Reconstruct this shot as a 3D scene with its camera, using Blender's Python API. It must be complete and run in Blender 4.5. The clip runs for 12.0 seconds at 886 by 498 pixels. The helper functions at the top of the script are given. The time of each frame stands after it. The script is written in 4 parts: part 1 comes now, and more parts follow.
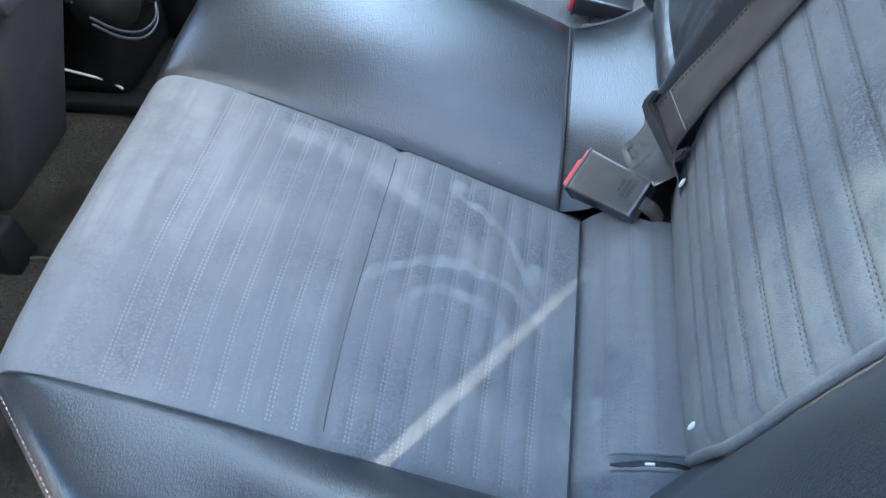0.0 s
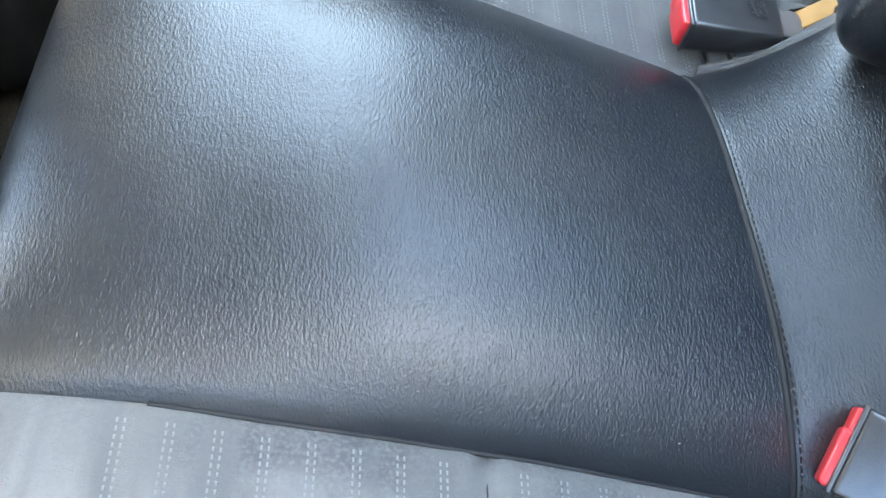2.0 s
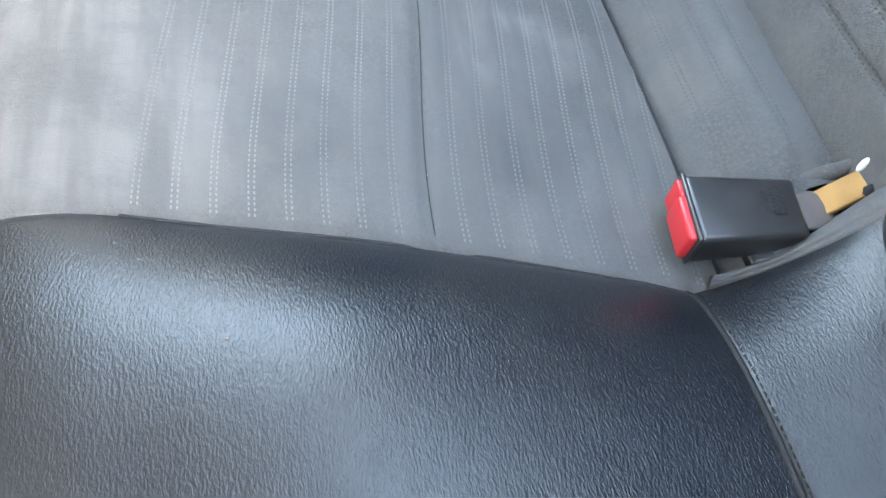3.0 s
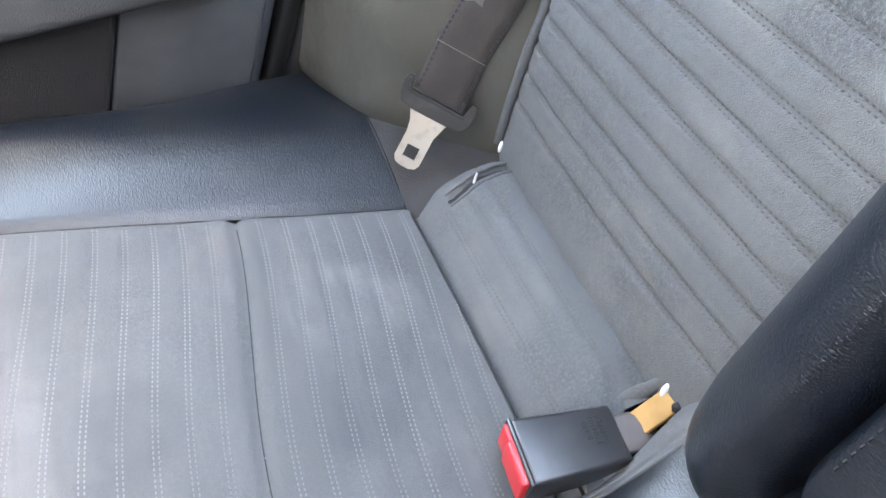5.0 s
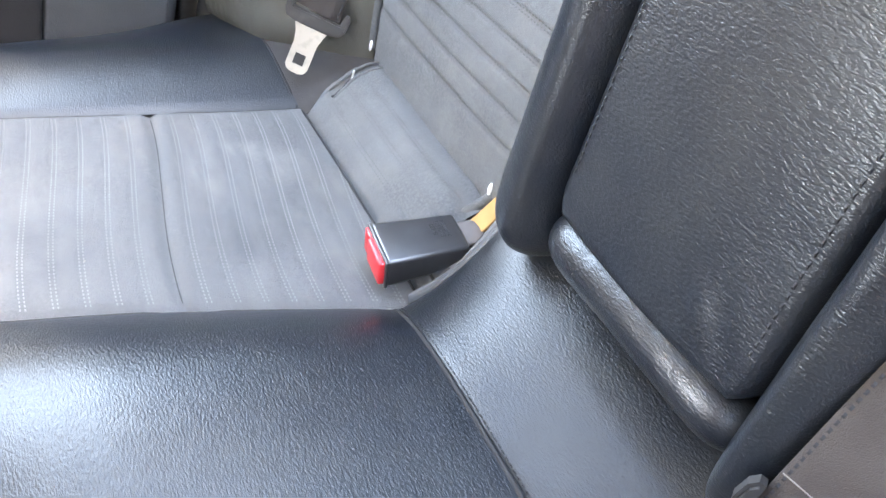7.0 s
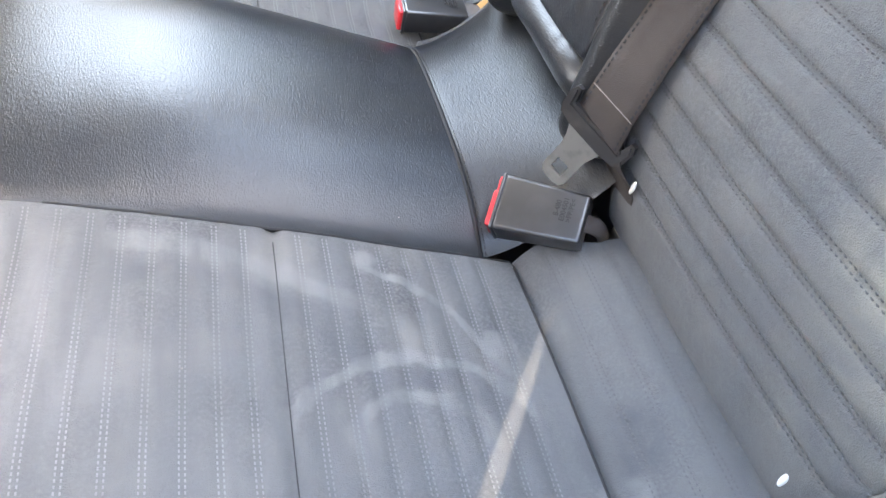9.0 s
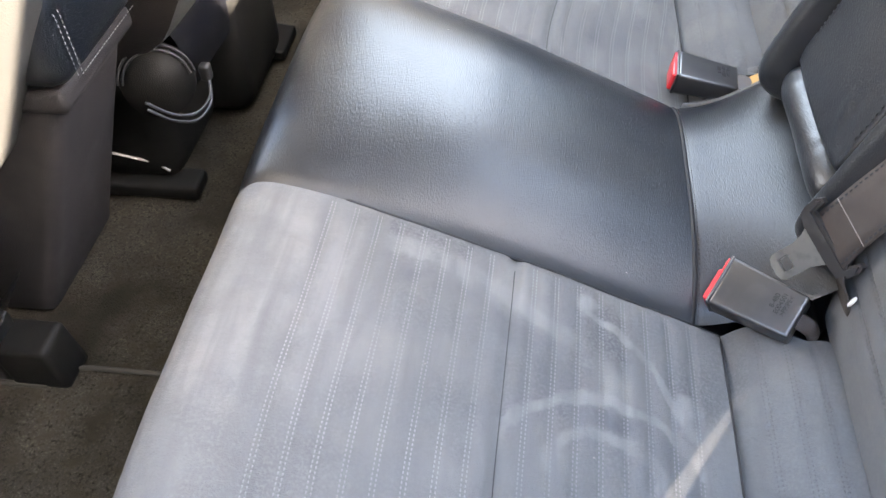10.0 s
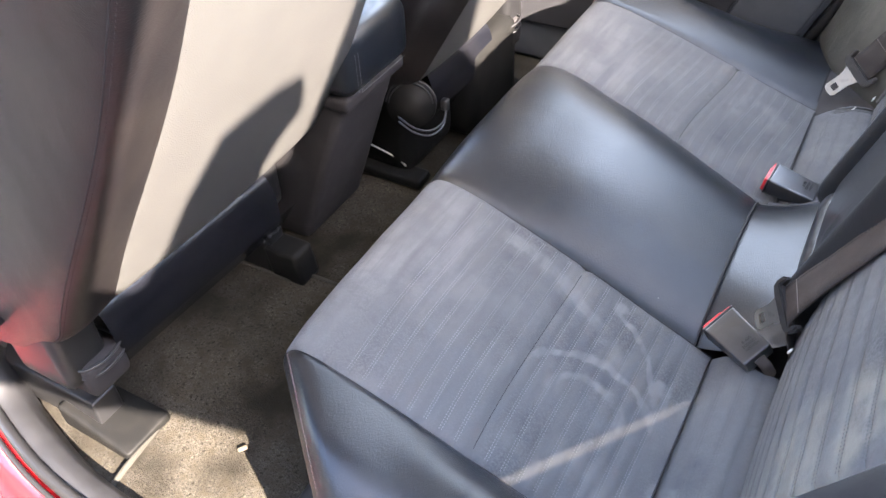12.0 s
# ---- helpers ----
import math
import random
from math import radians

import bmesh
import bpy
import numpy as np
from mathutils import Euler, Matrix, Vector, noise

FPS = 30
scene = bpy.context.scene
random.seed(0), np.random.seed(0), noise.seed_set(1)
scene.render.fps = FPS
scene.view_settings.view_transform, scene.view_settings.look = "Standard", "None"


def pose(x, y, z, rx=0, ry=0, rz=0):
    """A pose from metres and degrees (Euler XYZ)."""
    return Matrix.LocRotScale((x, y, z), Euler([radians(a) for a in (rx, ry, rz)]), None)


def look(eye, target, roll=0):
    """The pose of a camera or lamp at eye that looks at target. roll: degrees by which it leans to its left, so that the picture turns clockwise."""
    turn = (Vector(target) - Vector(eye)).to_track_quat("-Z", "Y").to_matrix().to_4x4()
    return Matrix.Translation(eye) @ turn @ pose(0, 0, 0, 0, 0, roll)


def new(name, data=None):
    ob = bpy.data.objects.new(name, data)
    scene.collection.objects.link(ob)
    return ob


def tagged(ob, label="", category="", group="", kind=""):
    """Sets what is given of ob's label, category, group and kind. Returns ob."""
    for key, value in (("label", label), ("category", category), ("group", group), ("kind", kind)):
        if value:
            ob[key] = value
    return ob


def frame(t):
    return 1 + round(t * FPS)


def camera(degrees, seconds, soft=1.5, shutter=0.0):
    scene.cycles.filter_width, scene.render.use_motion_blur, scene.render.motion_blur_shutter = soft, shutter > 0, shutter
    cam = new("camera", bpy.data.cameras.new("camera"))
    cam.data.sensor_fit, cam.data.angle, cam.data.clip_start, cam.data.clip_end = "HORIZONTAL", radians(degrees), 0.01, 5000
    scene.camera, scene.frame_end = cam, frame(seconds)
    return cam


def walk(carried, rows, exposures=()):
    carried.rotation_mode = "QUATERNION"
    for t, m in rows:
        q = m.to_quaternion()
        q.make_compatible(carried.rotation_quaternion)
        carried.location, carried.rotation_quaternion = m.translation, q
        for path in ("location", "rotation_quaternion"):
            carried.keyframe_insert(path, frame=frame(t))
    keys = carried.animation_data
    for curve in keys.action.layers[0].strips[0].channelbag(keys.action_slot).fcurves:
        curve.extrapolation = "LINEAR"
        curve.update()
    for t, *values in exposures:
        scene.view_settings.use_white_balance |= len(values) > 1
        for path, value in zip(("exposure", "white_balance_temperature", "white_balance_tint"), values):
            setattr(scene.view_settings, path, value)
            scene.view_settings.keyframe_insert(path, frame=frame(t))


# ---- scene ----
cam = camera(56.1, 12.0)
PATH = [
    (0, (0.0483, 0.0049, 0.7814), (-0.1259, 0.9906, -0.3358), -2.58),
    (0.5, (0.0090, 0.1308, 0.7525), (-0.1158, 1.0794, -0.4028), -2.73),
    (1, (-0.0377, 0.2557, 0.7253), (-0.1227, 1.1578, -0.4701), -2.34),
    (1.5, (-0.0992, 0.3641, 0.6634), (-0.1419, 1.2296, -0.5610), -1.12),
    (1.8, (-0.0956, 0.4247, 0.6370), (-0.1416, 1.2776, -0.5960), -3.01),
    (2, (-0.1143, 0.4689, 0.6222), (-0.1162, 1.3147, -0.6166), -2.18),
    (2.2, (-0.1177, 0.4937, 0.6256), (-0.1315, 1.3587, -0.5997), -5.54),
    (2.5, (-0.1193, 0.5918, 0.6264), (-0.1068, 1.4132, -0.6286), -8.39),
    (3, (-0.0969, 0.6812, 0.6307), (-0.0444, 1.5087, -0.6193), -7.56),
    (3.5, (-0.0900, 0.7349, 0.6387), (0.0099, 1.5912, -0.5888), -6.66),
    (3.7, (-0.0904, 0.7455, 0.6477), (0.0366, 1.6147, -0.5682), -5.80),
    (5.3, (-0.0263, 0.7021, 0.6991), (0.2865, 1.6721, -0.4015), -5.74),
    (5.5, (-0.0220, 0.6873, 0.6939), (0.2988, 1.6632, -0.3991), -6.02),
    (6, (-0.0248, 0.6402, 0.6838), (0.3269, 1.6253, -0.3914), -5.95),
    (6.5, (-0.0373, 0.5774, 0.6761), (0.3336, 1.5703, -0.3853), -6.23),
    (7, (-0.0522, 0.4978, 0.6775), (0.3293, 1.4841, -0.3863), -6.06),
    (7.5, (-0.0516, 0.4131, 0.6727), (0.3191, 1.4137, -0.3815), -6.46),
    (7.7, (-0.0493, 0.3717, 0.6769), (0.3165, 1.3779, -0.3737), -6.46),
    (9.3, (-0.0803, 0.1098, 0.6658), (0.0835, 1.1412, -0.4110), 2.05),
    (9.5, (-0.0841, 0.0981, 0.6887), (-0.0600, 1.1186, -0.4104), -0.92),
    (10, (-0.0853, 0.1081, 0.7715), (-0.2434, 1.1379, -0.3077), -2.53),
    (10.5, (-0.0980, 0.0702, 0.8378), (-0.3607, 1.0853, -0.2348), -2.53),
    (11, (-0.0616, 0.0019, 0.8674), (-0.4228, 0.9928, -0.1992), -3.20),
    (11.5, (0.0049, -0.0754, 0.9162), (-0.4353, 0.9018, -0.1332), -3.20),
    (12, (0.1557, -0.1570, 1.0056), (-0.4258, 0.7864, -0.0052), -3.22),
]
walk(cam, [(t, look(eye, target, roll)) for t, eye, target, roll in PATH], exposures=[(0, 4.42, 5950, 3), (1.0, 4.37, 5900, 2), (2.5, 4.78, 6900, 2), (3.0, 4.5, 6900, 5), (3.5, 4.32, 7000, 8), (5.5, 4.92, 7150, 12), (7.5, 5.22, 7200, 12), (9.5, 4.68, 7800, 13), (10.0, 4.7, 7750, 13), (10.5, 4.42, 7700, 13), (12, 4.24, 7150, 17)])

# ---- world, sun, exposure ----
SUN_WAY = Vector((-1.3, 0.72, -1.0)).normalized()
world = bpy.data.worlds.new("world")
scene.world = world
world.use_nodes = True
wn = world.node_tree.nodes
sky = wn.new("ShaderNodeTexSky")
sky.sky_type = "NISHITA"
sky.sun_disc = False
sky.sun_elevation = math.asin(-SUN_WAY.z)
sky.sun_rotation = math.atan2(-SUN_WAY.x, -SUN_WAY.y)
wn["Background"].inputs["Strength"].default_value = 0.15
world.node_tree.links.new(sky.outputs[0], wn["Background"].inputs["Color"])
sun = new("sun", bpy.data.lights.new("sun", "SUN"))
sun.data.energy, sun.data.angle, sun.data.color = 4.8, radians(0.35), (1.0, 0.94, 0.84)
sun.matrix_world = look((2.0, -2.0, 3.0), Vector((2.0, -2.0, 3.0)) + SUN_WAY)

# sky light in the openings of the far side window, the windscreen and the rear window
def opening(name, centre, facing, along, size_x, size_y, watts, tint=(0.72, 0.87, 1.0)):
    lamp = new(name, bpy.data.lights.new(name, "AREA"))
    lamp.data.shape, lamp.data.size, lamp.data.size_y, lamp.data.energy, lamp.data.color = "RECTANGLE", size_x, size_y, watts, tint
    z, x = -Vector(facing).normalized(), Vector(along).normalized()
    lamp.matrix_world = Matrix.Translation(centre) @ Matrix((x, z.cross(x), z)).transposed().to_4x4()


opening("far_window_sky", (-0.42, 1.50, 0.90), (0, -1, -0.05), (1, 0, 0), 1.08, 0.5, 0.82)
opening("windscreen_sky", (-1.55, 0.75, 0.98), (1, 0, -0.25), (0, 1, 0), 1.2, 0.5, 1.5, (1.0, 0.95, 0.86))
opening("rear_window_sky", (0.60, 0.75, 1.05), (-0.4, 0, -0.9), (0, 1, 0), 1.1, 0.72, 0.60)
# added spot lamp draws a narrow glint, as if off the open door's window
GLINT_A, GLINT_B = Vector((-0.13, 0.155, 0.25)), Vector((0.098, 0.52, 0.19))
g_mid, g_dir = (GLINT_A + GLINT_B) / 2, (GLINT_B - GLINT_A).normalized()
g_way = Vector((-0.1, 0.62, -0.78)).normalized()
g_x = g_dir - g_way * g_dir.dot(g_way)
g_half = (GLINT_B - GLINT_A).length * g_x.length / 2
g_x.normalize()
glint = new("glint_spot", bpy.data.lights.new("glint_spot", "SPOT"))
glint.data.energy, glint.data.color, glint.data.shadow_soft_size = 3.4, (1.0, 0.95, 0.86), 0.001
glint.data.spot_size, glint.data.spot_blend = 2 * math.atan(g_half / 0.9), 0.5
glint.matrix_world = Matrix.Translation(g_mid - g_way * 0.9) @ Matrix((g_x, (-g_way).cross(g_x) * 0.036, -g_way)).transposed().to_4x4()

# ---- materials ----
def worn_marks(nt, tc, colour, marks):
    """Wipe arcs and stains in the nap. Each mark: centre x, y, radius, half width (0: a filled spot), low x, high x, colour, strength."""
    def math_node(op, a, b=None):
        n = nt.nodes.new("ShaderNodeMath")
        n.operation = op
        for k, val in enumerate((a, b)):
            if val is None:
                continue
            if isinstance(val, (int, float)):
                n.inputs[k].default_value = val
            else:
                nt.links.new(val, n.inputs[k])
        return n.outputs[0]

    def ramp(value, lo, hi):
        n = nt.nodes.new("ShaderNodeMapRange")
        n.interpolation_type = "SMOOTHSTEP"
        n.inputs["From Min"].default_value, n.inputs["From Max"].default_value = lo, hi
        nt.links.new(value, n.inputs["Value"])
        return n.outputs[0]
    wob = nt.nodes.new("ShaderNodeTexNoise")
    wob.inputs["Scale"].default_value, wob.inputs["Detail"].default_value = 22, 5
    nt.links.new(tc.outputs["Object"], wob.inputs["Vector"])
    xyz = nt.nodes.new("ShaderNodeSeparateXYZ")
    nt.links.new(tc.outputs["Object"], xyz.inputs[0])
    shake = math_node("MULTIPLY", math_node("SUBTRACT", wob.outputs["Fac"], 0.5), 0.035)
    for cx, cy, rad, half, x0, x1, second, strength in marks:
        dx, dy = math_node("SUBTRACT", xyz.outputs[0], cx), math_node("SUBTRACT", xyz.outputs[1], cy)
        d = math_node("SQRT", math_node("ADD", math_node("MULTIPLY", dx, dx), math_node("MULTIPLY", dy, dy)))
        d = math_node("ADD", d, shake)
        if half:
            f = ramp(math_node("ABSOLUTE", math_node("SUBTRACT", d, rad)), half, half * 0.3)
        else:
            f = ramp(d, rad, rad * 0.55)
        if half:
            f = math_node("MULTIPLY", f, ramp(dy, rad * 0.1, rad * 0.4))
        f = math_node("MULTIPLY", f, math_node("MULTIPLY", ramp(xyz.outputs[0], x0, x0 + 0.03), ramp(xyz.outputs[0], x1, x1 - 0.03)))
        f = math_node("MULTIPLY", f, math_node("MULTIPLY", ramp(wob.outputs["Fac"], 0.25, 0.6), strength))
        mix = nt.nodes.new("ShaderNodeMix")
        mix.data_type = "RGBA"
        mix.inputs[7].default_value = (*second, 1)
        nt.links.new(f, mix.inputs[0])
        nt.links.new(colour, mix.inputs[6])
        colour = mix.outputs[2]
    return colour


def material(name, base, rough, metal=0.0, spec=0.5, bumps=(), mottle=(), sheen=0.0, coat=0.0, coat_rough=0.03, marks=(), streak=None):
    """Principled surface. mottle: (scale, second colour, low, high, detail); bumps: (kind, scale, metres, stretch)."""
    m = bpy.data.materials.new(name)
    m.use_nodes = True
    nt = m.node_tree
    b = nt.nodes["Principled BSDF"]
    b.inputs["Roughness"].default_value = rough
    b.inputs["Metallic"].default_value = metal
    b.inputs["Specular IOR Level"].default_value = spec
    b.inputs["Sheen Weight"].default_value = sheen
    b.inputs["Sheen Roughness"].default_value = 0.4
    b.inputs["Coat Weight"].default_value = coat
    b.inputs["Coat Roughness"].default_value = coat_rough
    tc = nt.nodes.new("ShaderNodeTexCoord")
    colour = None
    rgb = nt.nodes.new("ShaderNodeRGB")
    rgb.outputs[0].default_value = (*base, 1)
    colour = rgb.outputs[0]
    for scale, second, low, high, detail in mottle:
        n = nt.nodes.new("ShaderNodeTexNoise")
        n.inputs["Scale"].default_value, n.inputs["Detail"].default_value = scale, detail
        nt.links.new(tc.outputs["Object"], n.inputs["Vector"])
        r = nt.nodes.new("ShaderNodeMapRange")
        r.inputs["From Min"].default_value, r.inputs["From Max"].default_value = low, high
        nt.links.new(n.outputs["Fac"], r.inputs["Value"])
        mix = nt.nodes.new("ShaderNodeMix")
        mix.data_type = "RGBA"
        mix.inputs[7].default_value = (*second, 1)
        nt.links.new(r.outputs[0], mix.inputs[0])
        nt.links.new(colour, mix.inputs[6])
        colour = mix.outputs[2]
    if marks:
        colour = worn_marks(nt, tc, colour, marks)
    if streak:
        mp = nt.nodes.new("ShaderNodeMapping")
        mp.inputs["Scale"].default_value = streak[0]
        nt.links.new(tc.outputs["Object"], mp.inputs["Vector"])
        n = nt.nodes.new("ShaderNodeTexNoise")
        n.inputs["Scale"].default_value, n.inputs["Detail"].default_value, n.inputs["Distortion"].default_value = 1.0, 4, 0.4
        nt.links.new(mp.outputs[0], n.inputs["Vector"])
        r = nt.nodes.new("ShaderNodeMapRange")
        r.inputs["From Min"].default_value, r.inputs["From Max"].default_value = 0.4, 0.7
        nt.links.new(n.outputs["Fac"], r.inputs["Value"])
        mix = nt.nodes.new("ShaderNodeMix")
        mix.data_type = "RGBA"
        mix.inputs[7].default_value = (*streak[1], 1)
        nt.links.new(r.outputs[0], mix.inputs[0])
        nt.links.new(colour, mix.inputs[6])
        colour = mix.outputs[2]
    nt.links.new(colour, b.inputs["Base Color"])
    last = None
    for kind, scale, depth, stretch in bumps:
        mp = nt.nodes.new("ShaderNodeMapping")
        mp.inputs["Scale"].default_value = stretch
        nt.links.new(tc.outputs["Object"], mp.inputs["Vector"])
        if kind == "cells":
            n = nt.nodes.new("ShaderNodeTexVoronoi")
            n.feature = "SMOOTH_F1"
            n.inputs["Scale"].default_value = scale
            out = n.outputs["Distance"]
        else:
            n = nt.nodes.new("ShaderNodeTexNoise")
            n.inputs["Scale"].default_value, n.inputs["Detail"].default_value = scale, 3
            out = n.outputs["Fac"]
        nt.links.new(mp.outputs[0], n.inputs["Vector"])
        bump = nt.nodes.new("ShaderNodeBump")
        bump.inputs["Distance"].default_value = depth
        nt.links.new(out, bump.inputs["Height"])
        if last:
            nt.links.new(last, bump.inputs["Normal"])
        last = bump.outputs[0]
    if last:
        nt.links.new(last, b.inputs["Normal"])
    return m


PALE_NAP, DARK_NAP = (0.205, 0.2, 0.198), (0.092, 0.095, 0.102)
NAP_MARKS = (
    (-0.02, 0.40, 0.085, 0.007, -0.14, 0.08, PALE_NAP, 1.0), (-0.02, 0.40, 0.068, 0.014, -0.05, 0.07, DARK_NAP, 0.7), (-0.02, 0.40, 0.050, 0.009, -0.09, 0.06, PALE_NAP, 0.8),
    (-0.12, 0.42, 0.176, 0.006, -0.05, 0.07, PALE_NAP, 1.0), (-0.2, 0.35, 0.237, 0.014, -0.22, 0.0, PALE_NAP, 0.7), (-0.2, 0.35, 0.205, 0.02, -0.22, -0.03, DARK_NAP, 0.7),
    (-0.035, 0.578, 0.018, 0, -0.2, 0.2, PALE_NAP, 0.9), (0.045, 0.497, 0.016, 0, -0.2, 0.2, PALE_NAP, 0.9), (0.103, 0.40, 0.036, 0, 0.05, 0.17, DARK_NAP, 1.0), (0.094, 0.365, 0.02, 0, 0.05, 0.17, PALE_NAP, 0.8),
    (-0.14, 1.21, 0.055, 0, -0.4, 0.1, DARK_NAP, 0.6), (-0.23, 1.11, 0.06, 0, -0.4, 0.1, DARK_NAP, 0.6), (0.0, 1.115, 0.06, 0, -0.4, 0.1, PALE_NAP, 0.8), (0.003, 1.045, 0.055, 0, -0.4, 0.1, DARK_NAP, 0.45),
    (0.035, 0.95, 0.035, 0, -0.4, 0.1, DARK_NAP, 0.5), (-0.02, 1.02, 0.05, 0, -0.4, 0.1, DARK_NAP, 0.9), (-0.20, 1.18, 0.06, 0, -0.4, 0.1, DARK_NAP, 0.8), (-0.16, 1.03, 0.05, 0, -0.4, 0.1, DARK_NAP, 0.7), (-0.06, 1.17, 0.05, 0, -0.4, 0.1, (0.17, 0.155, 0.145), 0.8), (-0.31, 0.5, 0.14, 0, -0.5, 0.1, PALE_NAP, 0.6), (-0.29, 1.06, 0.14, 0, -0.5, 0.1, PALE_NAP, 0.7), (0.2, 0.33, 0.08, 0, 0.16, 0.4, (0.23, 0.22, 0.19), 0.9))
SUEDE = material("suede", (0.130, 0.131, 0.134), 0.92, spec=0.18, sheen=0.06,
                 mottle=((6, (0.084, 0.085, 0.089), 0.45, 0.66, 3), (13, (0.174, 0.168, 0.160), 0.51, 0.74, 8), (420, (0.150, 0.150, 0.150), 0.42, 0.75, 3)),
                 marks=NAP_MARKS, streak=((55, 6, 20), (0.120, 0.121, 0.124)),
                 bumps=(("noise", 1100, 0.0009, (1, 1, 1)), ("noise", 40, 0.003, (1, 1, 1))))
LEATHER = material("black_leather", (0.005, 0.0075, 0.0125), 0.31, spec=0.58, coat=0.14, coat_rough=0.30,
                   mottle=((14, (0.014, 0.016, 0.019), 0.4, 0.7, 3),),
                   bumps=(("noise", 820, 0.00048, (1, 0.32, 0.8)), ("cells", 1300, 0.00014, (1, 0.5, 1)), ("noise", 16, 0.0006, (1, 1, 1))))
SKIRT_LEATHER = material("skirt_leather", (0.0045, 0.005, 0.0075), 0.27, spec=0.5, mottle=((9, (0.008, 0.008, 0.010), 0.4, 0.7, 4),), bumps=(("noise", 820, 0.0003, (1, 0.6, 0.8)), ("noise", 14, 0.003, (1, 1, 1))))
SEAT_LEATHER = material("front_seat_leather", (0.010, 0.0085, 0.0095), 0.34, spec=0.45, mottle=((9, (0.018, 0.015, 0.0145), 0.4, 0.7, 4),), bumps=(("noise", 820, 0.0006, (1, 0.5, 0.8)), ("noise", 9, 0.006, (1, 1, 0.35))))
THREAD = material("black_thread", (0.012, 0.012, 0.014), 0.7)
PALE_THREAD = material("grey_thread", (0.215, 0.215, 0.217), 0.85, mottle=((7, (0.165, 0.165, 0.168), 0.42, 0.58, 2),))
BACK_THREAD = material("dark_grey_thread", (0.10, 0.10, 0.102), 0.85)
# pale thread with the red sill's reflection put into its colour
RED_TINT_THREAD = material("red_tint_thread", (0.30, 0.22, 0.21), 0.8)
WHITE_THREAD = material("white_thread", (0.6, 0.58, 0.55), 0.8)
CARPET = material("carpet", (0.060, 0.054, 0.046), 1.0, spec=0.05,
                  mottle=((420, (0.115, 0.103, 0.08), 0.5, 0.72, 3), (230, (0.022, 0.019, 0.015), 0.52, 0.7, 2), (60, (0.055, 0.047, 0.035), 0.45, 0.7, 6), (9, (0.024, 0.021, 0.017), 0.42, 0.66, 5)),
                  bumps=(("noise", 1500, 0.002, (1, 1, 1)), ("noise", 420, 0.0022, (1, 1, 1))))
EDGING = material("mat_edging", (0.036, 0.033, 0.027), 0.9, bumps=(("noise", 900, 0.001, (1, 1, 1)),))
PLASTIC = material("black_plastic", (0.018, 0.018, 0.02), 0.45, bumps=(("cells", 900, 0.0003, (1, 1, 1)),),
                   mottle=((30, (0.026, 0.026, 0.028), 0.45, 0.7, 4),))
MATTE_PLASTIC = material("matte_black_plastic", (0.024, 0.0225, 0.0245), 0.66, spec=0.15, bumps=(("cells", 800, 0.0004, (1, 1, 1)),), mottle=((25, (0.032, 0.030, 0.032), 0.45, 0.7, 4),))
RAIL_PLASTIC = material("rail_plastic", (0.007, 0.007, 0.007), 0.55, spec=0.15, mottle=((30, (0.011, 0.0105, 0.01), 0.45, 0.7, 4),), bumps=(("cells", 800, 0.0003, (1, 1, 1)),))
DARK_PLASTIC = material("dark_trim", (0.012, 0.012, 0.013), 0.35)
RED_PLASTIC = material("red_plastic", (0.62, 0.03, 0.04), 0.35, coat=0.3)
STEEL = material("steel", (0.50, 0.485, 0.45), 0.36, metal=1.0, mottle=((60, (0.34, 0.325, 0.3), 0.5, 0.7, 4),))
WEBBING = material("belt_webbing", (0.06, 0.05, 0.046), 0.8, spec=0.2, mottle=((25, (0.075, 0.063, 0.057), 0.4, 0.7, 4),),
                   bumps=(("noise", 1500, 0.0008, (0.3, 1, 1)),))
BACKCLOTH = material("seat_back_vinyl", (0.058, 0.057, 0.056), 0.6, mottle=((20, (0.066, 0.065, 0.063), 0.4, 0.7, 4),),
                     bumps=(("cells", 700, 0.0006, (1, 1, 1)),))
GREY_TRIM = material("grey_door_trim", (0.07, 0.075, 0.085), 0.65, bumps=(("cells", 700, 0.0005, (1, 1, 1)),),
                     mottle=((20, (0.085, 0.09, 0.1), 0.4, 0.7, 3),))
RED_PAINT = material("red_paint", (0.55, 0.015, 0.02), 0.25, coat=1.0)
RUBBER = material("rubber_seal", (0.015, 0.015, 0.016), 0.4)
HEADLINER = material("headliner", (0.60, 0.59, 0.575), 0.95, bumps=(("noise", 600, 0.001, (1, 1, 1)),), mottle=((8, (0.55, 0.54, 0.525), 0.4, 0.7, 3),))
CARDBOARD = material("foam_board", (0.42, 0.24, 0.085), 0.8, mottle=((40, (0.3, 0.165, 0.055), 0.45, 0.7, 4),))
CONCRETE = material("concrete_drive", (0.24, 0.23, 0.21), 0.95, mottle=((8, (0.3, 0.285, 0.26), 0.4, 0.7, 6),), bumps=(("noise", 200, 0.004, (1, 1, 1)),))
LEATHER_PALE = material("creased_leather", (0.072, 0.067, 0.055), 0.36, spec=0.75, mottle=((12, (0.095, 0.088, 0.073), 0.4, 0.7, 3),),
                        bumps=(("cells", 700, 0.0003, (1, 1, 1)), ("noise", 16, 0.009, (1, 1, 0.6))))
GUSSET = material("gusset_vinyl", (0.04, 0.036, 0.036), 0.7, spec=0.25, mottle=((30, (0.052, 0.047, 0.046), 0.4, 0.7, 4),), bumps=(("cells", 800, 0.0003, (1, 1, 1)),))
